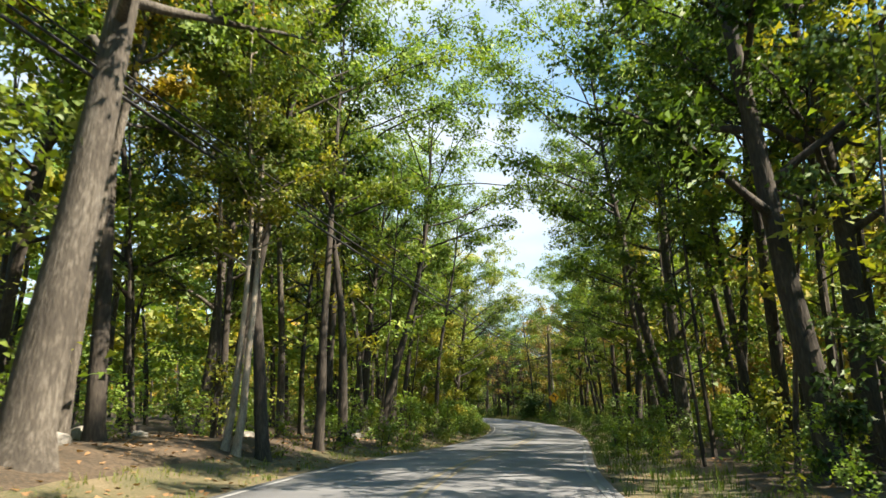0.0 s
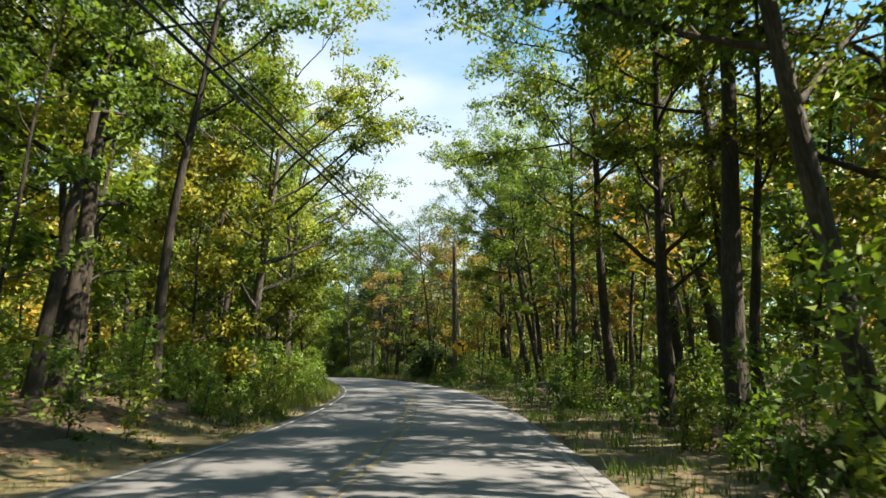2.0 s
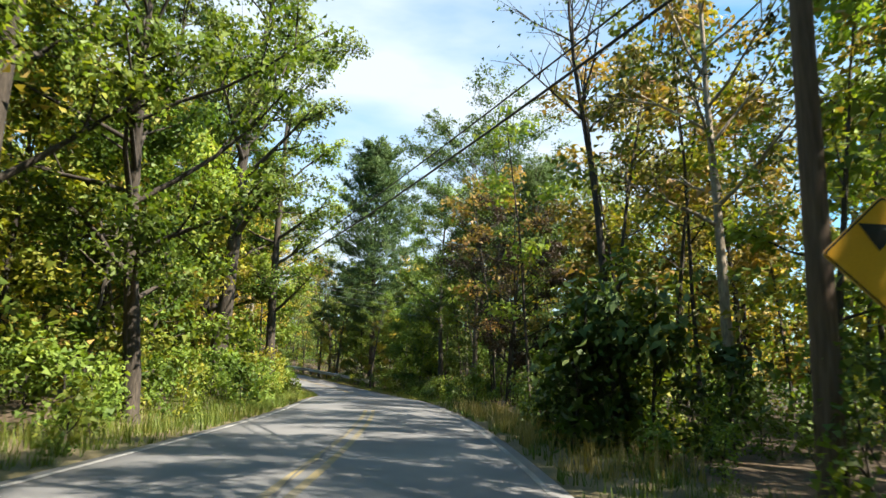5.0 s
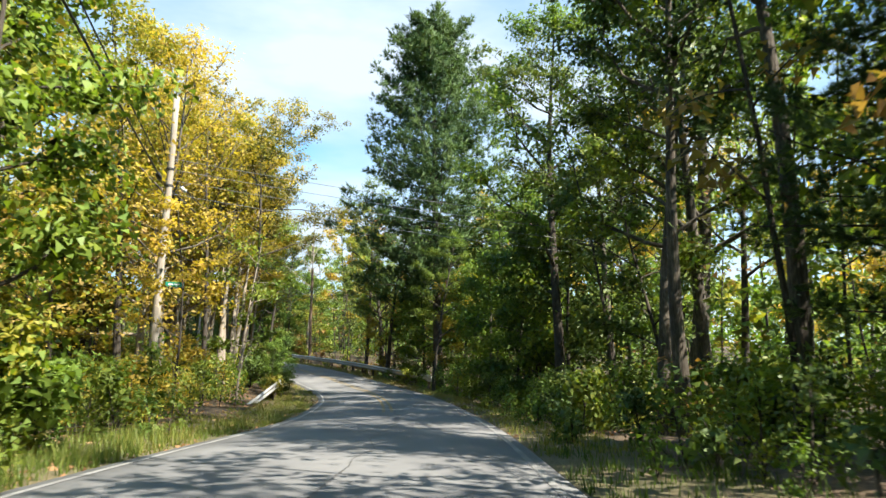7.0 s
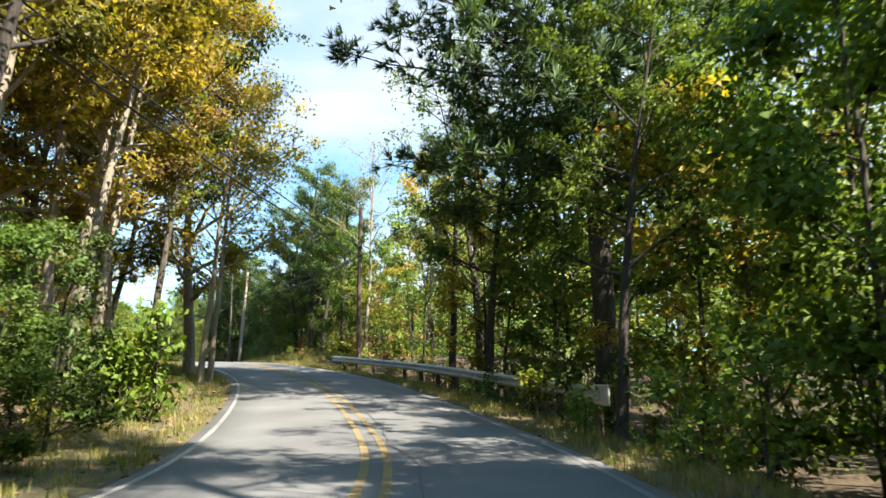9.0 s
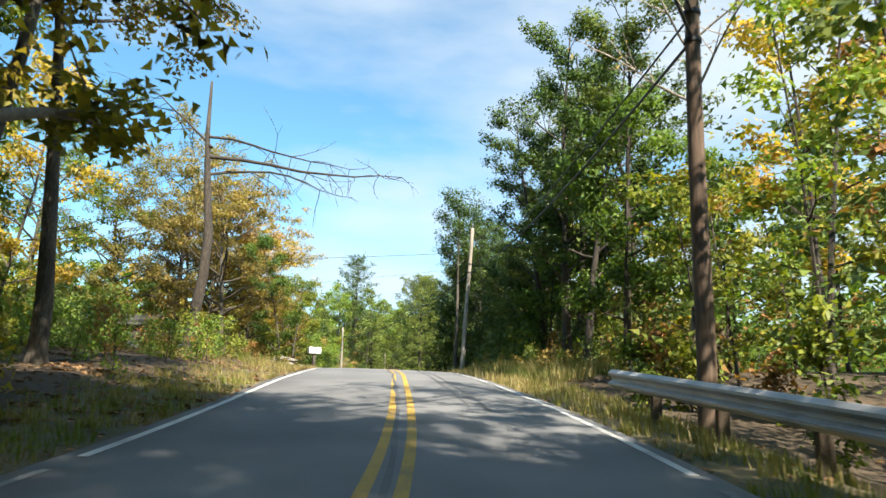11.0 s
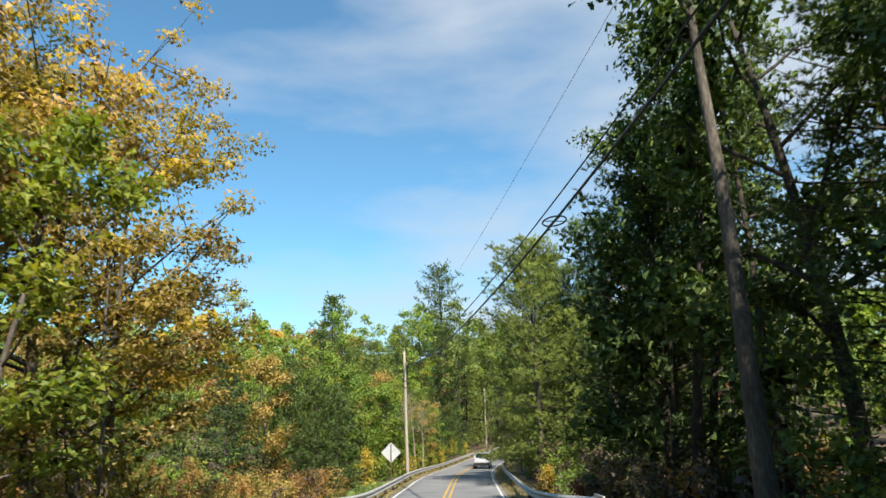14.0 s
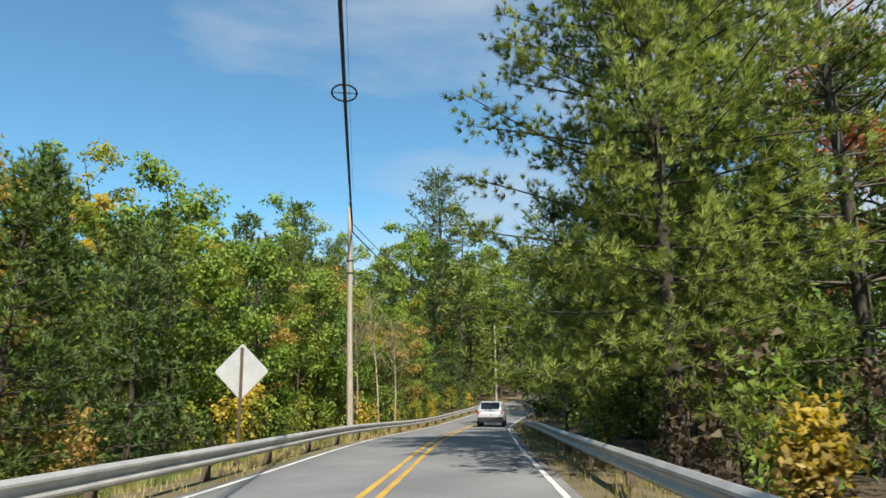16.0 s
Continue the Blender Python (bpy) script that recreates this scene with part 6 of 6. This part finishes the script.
STONES = [stone_mesh(k, *dims) for k, dims in enumerate([(0.42, 0.30, 0.10), (0.34, 0.26, 0.12), (0.26, 0.22, 0.13), (0.52, 0.30, 0.09), (0.22, 0.18, 0.10), (0.36, 0.3, 0.16)])]


SLABS = [stone_mesh(20 + k, *dims) for k, dims in enumerate([(0.40, 0.28, 0.050), (0.32, 0.24, 0.055), (0.50, 0.30, 0.042), (0.24, 0.20, 0.062), (0.36, 0.30, 0.038), (0.20, 0.17, 0.05)])]


def stone_wall(x0, y0, x1, y1, tall, label, courses=5, pool=STONES):
    ob = new("stone_wall")
    mx, my = (x0 + x1) / 2, (y0 + y1) / 2
    z = min(float(height(x0, y0)[0]), float(height(x1, y1)[0]), float(height(mx, my)[0]))
    ob.location = (mx, my, z)
    ln = math.hypot(x1 - x0, y1 - y0)
    ux, uy = (x1 - x0) / ln, (y1 - y0) / ln
    for c in range(courses):
        n = int(ln / 0.55) - c // 2
        for i in range(n):
            for row in (-0.22, 0.22):
                a = (i + 0.5 + NEXT.uniform(-0.25, 0.25)) / n * ln - ln / 2
                w = row * (1 - 0.12 * c) + NEXT.uniform(-0.06, 0.06)
                p = part("stone", NEXT.choice(pool), ob)
                p.matrix_local = pose(ux * a - uy * w, uy * a + ux * w, tall * (c + 0.4) / courses, NEXT.gauss(0, 5), NEXT.gauss(0, 5), math.degrees(math.atan2(uy, ux)) + NEXT.gauss(0, 16))
    return tagged(ob, label, "stone wall")


stone_wall(-49.2, 169.3, -47.9, 171.0, 1.2, "low dry-laid wall of flat field stones", 11, SLABS)
stone_wall(-24.0, 139.8, -30.5, 146.0, 0.6, "tumbled dry-laid stone wall among the trees", 3)
for k_, (s_, d_) in enumerate(((14, -8.2), (15, -9.2), (17, -9.0), (21, -8.0), (27, -7.0), (28.2, -6.6), (24, -5.6), (12, -7.2), (31, -7.6), (36, -8.4), (190.6, -5.0), (191.4, -4.6), (112, -12), (117, -14), (121, -9.6))):
    rk = new("boulder", STONES[(5, 2, 1)[k_ % 3]])
    px, py, pz = spot(s_, d_)
    rk.matrix_world = pose(px, py, pz + 0.06, NEXT.gauss(0, 8), NEXT.gauss(0, 8), NEXT.uniform(0, 360)) @ Matrix.Diagonal((0.9, 0.9, 1.3, 1))
    tagged(rk, "grey weathered field stone among fallen leaves", "boulder", "loose stones")


def painted_cabinet(x, y, turn):
    z = float(height(x, y)[0])
    ob = new("painted_cabinet")
    ob.matrix_world = pose(x, y, z, 0, 0, turn)
    part("leg", bm_mesh("leg", lambda bm: add_box(bm, (0.10, 0.10, 0.34), (0, 0, 0.15), bevel=0.01), post_steel), ob, "dark steel leg")
    part("lower_panel", bm_mesh("lower_panel", lambda bm: add_box(bm, (0.62, 0.34, 0.62), (0, 0, 0.62), bevel=0.03), barn_red), ob, "faded red lower panel")
    part("upper_panel", bm_mesh("upper_panel", lambda bm: add_box(bm, (0.62, 0.34, 0.52), (0, 0, 1.192), bevel=0.03), white_box), ob, "white upper panel")
    return tagged(ob, "white and red painted metal cabinet beside the shed", "cabinet")


painted_cabinet(-62.0, 170.6, 62)


def tarp(x, y):
    """A crumpled sheet heaped over something low."""
    z = float(height(x, y)[0])

    def build(bm):
        bmesh.ops.create_icosphere(bm, subdivisions=3, radius=1.0)
        for v in bm.verts:
            k = 1 + 0.22 * noise.noise(v.co * 2.6) + 0.10 * noise.noise(v.co * 7)
            v.co = (v.co.x * 0.75 * k, v.co.y * 0.5 * k, max(-0.05, v.co.z * 0.55 * k))
    ob = new("tarp", bm_mesh("tarp", build, tarp_blue))
    ob.location = (x, y, z)
    return tagged(ob, "crumpled blue tarpaulin heaped on the ground", "tarp")


tarp(-62.8, 169.2)


def shed():
    x, y = -66.2, 167.0
    z = float(height(x, y)[0])
    ob = new("shed")
    ob.matrix_world = pose(x, y, z - 0.1, 0, 0, 38)
    w, dp, hh = 8.0, 5.0, 2.1

    def walls(bm):
        t = 0.14
        add_box(bm, (2.4, t, hh), (-w / 2 + 1.2, -dp / 2, hh / 2))
        add_box(bm, (w - 4.8, t, hh), (w / 2 - (w - 4.8) / 2, -dp / 2, hh / 2))
        add_box(bm, (2.4, t, 0.45), (-0.4, -dp / 2, hh - 0.225))
        add_box(bm, (w, t, hh), (0, dp / 2, hh / 2))
        add_box(bm, (t, dp - t, hh), (-w / 2 + t / 2, 0, hh / 2))
        add_box(bm, (t, dp - t, hh), (w / 2 - t / 2, 0, hh / 2))
        for sx in (-1, 1):
            vs = [bm.verts.new((sx * (w / 2 - 0.07), yy, zz)) for yy, zz in ((-dp / 2, hh), (dp / 2, hh), (0, hh + 0.8))]
            bm.faces.new(vs)
    part("wall", bm_mesh("wall", walls, dark_siding), ob, "dark weathered siding")
    for sy in (-1, 1):
        a = math.degrees(math.atan2(0.8, dp / 2))
        part("roof", bm_mesh("roof", lambda bm: add_box(bm, (w + 0.6, 3.0, 0.12), (0, sy * 1.42, hh + 0.40), (-sy * a, 0, 0), 0.02), roof_dark), ob, "dark shingled roof slope")
    part("door", bm_mesh("door", lambda bm: add_box(bm, (2.34, 0.05, 1.62), (-0.4, -dp / 2 + 0.05, 0.81), bevel=0.01), grey_wood), ob, "grey plank door")
    for k in range(7):
        part("plank", bm_mesh("plank", lambda bm: add_box(bm, (0.30, 0.03, 1.55), (-1.42 + k * 0.335, -dp / 2 + 0.01, 0.81), bevel=0.006), dark_siding), ob)
    part("floor_slab", bm_mesh("floor_slab", lambda bm: add_box(bm, (w - 0.3, dp - 0.3, 0.1), (0, 0, 0.06)), stone), ob)
    return tagged(ob, "low dark weathered shed under the trees", "shed")


shed()


def overhanging_limb_tree():
    """A bare old tree whose dead limb reaches over the road."""
    x, y = -41.6, 161.0
    z = float(height(x, y)[0])
    rng = np.random.default_rng(9)
    ob = new("tree")
    ob.location = (x, y, z)
    t = Tubes()
    trunk = np.array([(0, 0, -0.2), (0.05, 0.1, 1.5), (0.1, 0.3, 3.2), (0.0, 0.4, 5.0), (-0.3, 0.3, 7.0), (-0.6, 0.2, 9.5), (-0.9, 0.3, 12.0)])
    t.add(trunk, [0.30, 0.23, 0.21, 0.19, 0.15, 0.10, 0.05], 10)
    part("trunk", t.mesh("trunk", BARK["dark"]), ob)
    t = Tubes()
    for st, way, ln, r in (((-0.4, 0.3, 8.4), (0.30, 0.92, 0.30), 9.5, 0.085), ((-0.5, 0.2, 9.3), (0.05, 0.95, 0.12), 8.0, 0.06), ((-0.3, 0.3, 7.6), (-0.25, 0.95, 0.42), 9.0, 0.07), ((-0.3, 0.3, 8.8), (-0.8, -0.3, 0.6), 5.0, 0.06)):
        line = bend_line(st, way, ln, 7, rng, 0.10, -0.03)
        t.add(line, r * (1 - 0.85 * np.linspace(0, 1, 8)) + 0.006, 6)
        for j in range(2, 8):
            for _ in range(2):
                d = rng.normal(0, 0.6, 3) + np.array(way) * 0.8 + (0, 0, -0.55)
                d /= np.linalg.norm(d)
                tw = bend_line(line[j], d, rng.uniform(1.2, 3.0), 4, rng, 0.22, -0.06)
                t.add(tw, 0.016 * (1 - 0.8 * np.linspace(0, 1, 5)) + 0.004, 4)
                d2 = d + rng.normal(0, 0.6, 3)
                d2 /= np.linalg.norm(d2)
                t.add(bend_line(tw[2], d2, rng.uniform(0.5, 1.1), 3, rng, 0.2, -0.05), [0.009, 0.007, 0.005, 0.003], 3)
    part("dead_limb", t.mesh("dead_limb", BARK["dark"]), ob, "leafless dark limbs reaching over the road")
    return tagged(ob, "old bare tree with dead limbs over the road", "tree", "roadside woods")


overhanging_limb_tree()


# ---- the car ahead ----
def loft(sections, cap=True):
    def build(bm):
        rings = [[bm.verts.new(p) for p in sec] for sec in sections]
        m = len(rings[0])
        for a, b in zip(rings, rings[1:]):
            for j in range(m):
                bm.faces.new((a[j], a[(j + 1) % m], b[(j + 1) % m], b[j]))
        if cap:
            bm.faces.new(rings[0][::-1])
            bm.faces.new(rings[-1])
        bmesh.ops.recalc_face_normals(bm, faces=bm.faces)
    return build


def body_ring(x, w, z0, z1, tuck=0.88):
    h = z1 - z0
    half = [(w * 0.86, z0), (w, z0 + 0.18 * h), (w, z0 + 0.62 * h), (w * 0.97, z0 + 0.9 * h), (w * tuck, z1)]
    return [(x, y, z) for y, z in half] + [(x, -y, z) for y, z in half[::-1]]


def roof_ring(x, wb, wt, z0, z1):
    half = [(wb, z0), (wb * 0.985, z0 + 0.35 * (z1 - z0)), (wt * 1.02, z0 + 0.88 * (z1 - z0)), (wt * 0.9, z1)]
    return [(x, y, z) for y, z in half] + [(x, -y, z) for y, z in half[::-1]]


def car(s, d):
    """A compact sport utility wagon standing in its lane; x runs from tail to nose."""
    x, y, z = (float(v) for v in lanes(s, d))
    i = int(np.argmin(np.abs(SS - s)))
    ob = new("car")
    slope = math.degrees(math.atan2(SP[i + 1, 2] - SP[i - 1, 2], 2.0))
    ob.matrix_world = pose(x, y, z + crown_z(d), 0, 0, math.degrees(math.atan2(TAN[i, 1], TAN[i, 0]))) @ pose(0, 0, 0, 0, -slope, 0)
    body = [body_ring(-2.28, 0.78, 0.46, 0.92), body_ring(-2.2, 0.88, 0.36, 1.02), body_ring(-1.7, 0.92, 0.30, 1.06), body_ring(0.4, 0.93, 0.28, 1.04), body_ring(1.4, 0.92, 0.30, 0.98), body_ring(2.0, 0.87, 0.34, 0.88), body_ring(2.25, 0.74, 0.42, 0.72)]
    part("body", bm_mesh("body", loft(body), car_paint, True), ob)
    cabin = [roof_ring(-2.12, 0.80, 0.70, 1.0, 1.10), roof_ring(-1.86, 0.84, 0.68, 1.0, 1.56), roof_ring(-1.2, 0.86, 0.70, 1.02, 1.66), roof_ring(0.1, 0.86, 0.70, 1.02, 1.64), roof_ring(0.62, 0.84, 0.66, 1.0, 1.36), roof_ring(1.15, 0.80, 0.62, 0.98, 1.04)]
    part("cabin", bm_mesh("cabin", loft(cabin), car_paint, True), ob)
    part("rear_window", bm_mesh("rear_window", lambda bm: add_box(bm, (0.02, 1.22, 0.40), (-2.015, 0, 1.33), (0, 29, 0), 0.008), car_glass), ob, "dark tinted rear window")
    for sy in (-1, 1):
        part("side_window", bm_mesh("side_window", lambda bm: add_box(bm, (1.9, 0.02, 0.36), (-0.6, sy * 0.80, 1.30), (sy * 14, 0, 0), 0.008), car_glass), ob, "dark tinted side window")
        part("tail_light", bm_mesh("tail_light", lambda bm: add_box(bm, (0.10, 0.26, 0.16), (-2.22, sy * 0.70, 0.92), (0, 8, sy * 14), 0.02), red_lens), ob, "red tail light")
        part("door_mirror", bm_mesh("door_mirror", lambda bm: add_box(bm, (0.10, 0.18, 0.14), (0.62, sy * 1.0, 1.10), bevel=0.03), car_paint), ob)
        part("roof_rail", bm_mesh("roof_rail", lambda bm: add_box(bm, (1.7, 0.035, 0.04), (-0.7, sy * 0.62, 1.69), bevel=0.012), rubber), ob)
        for wx in (-1.42, 1.38):
            def tyre(bm):
                bmesh.ops.create_cone(bm, cap_ends=True, segments=24, radius1=0.345, radius2=0.345, depth=0.22, matrix=pose(0, 0, 0, 90, 0, 0))
                bmesh.ops.bevel(bm, geom=[e for e in bm.edges if abs(e.verts[0].co.y - e.verts[1].co.y) < 1e-4], offset=0.03, segments=2, affect="EDGES")
            wheel = part("wheel", bm_mesh("wheel", tyre, rubber, True), ob)
            wheel.location = (wx, sy * 0.80, 0.345)
            rim = part("rim", bm_mesh("rim", lambda bm: add_cyl(bm, 0.21, 0.21, 0.02, (0, sy * 0.112, 0), (90, 0, 0), 20), alloy), wheel, "alloy rim")
    part("bumper", bm_mesh("bumper", lambda bm: add_box(bm, (0.20, 1.66, 0.28), (-2.22, 0, 0.50), bevel=0.05), rubber), ob, "dark plastic rear bumper")
    part("number_plate", bm_mesh("number_plate", lambda bm: add_box(bm, (0.012, 0.31, 0.15), (-2.30, 0, 0.80)), white_box), ob, "plain pale number plate")
    part("plate_bar", bm_mesh("plate_bar", lambda bm: add_box(bm, (0.004, 0.2, 0.05), (-2.308, 0, 0.80)), sign_black), ob)
    part("spoiler", bm_mesh("spoiler", lambda bm: add_box(bm, (0.22, 1.2, 0.035), (-1.95, 0, 1.60), (0, -6, 0), 0.012), car_paint), ob)
    return tagged(ob, "silver-white sport utility car on the road", "car")


car(270.0, 1.45)
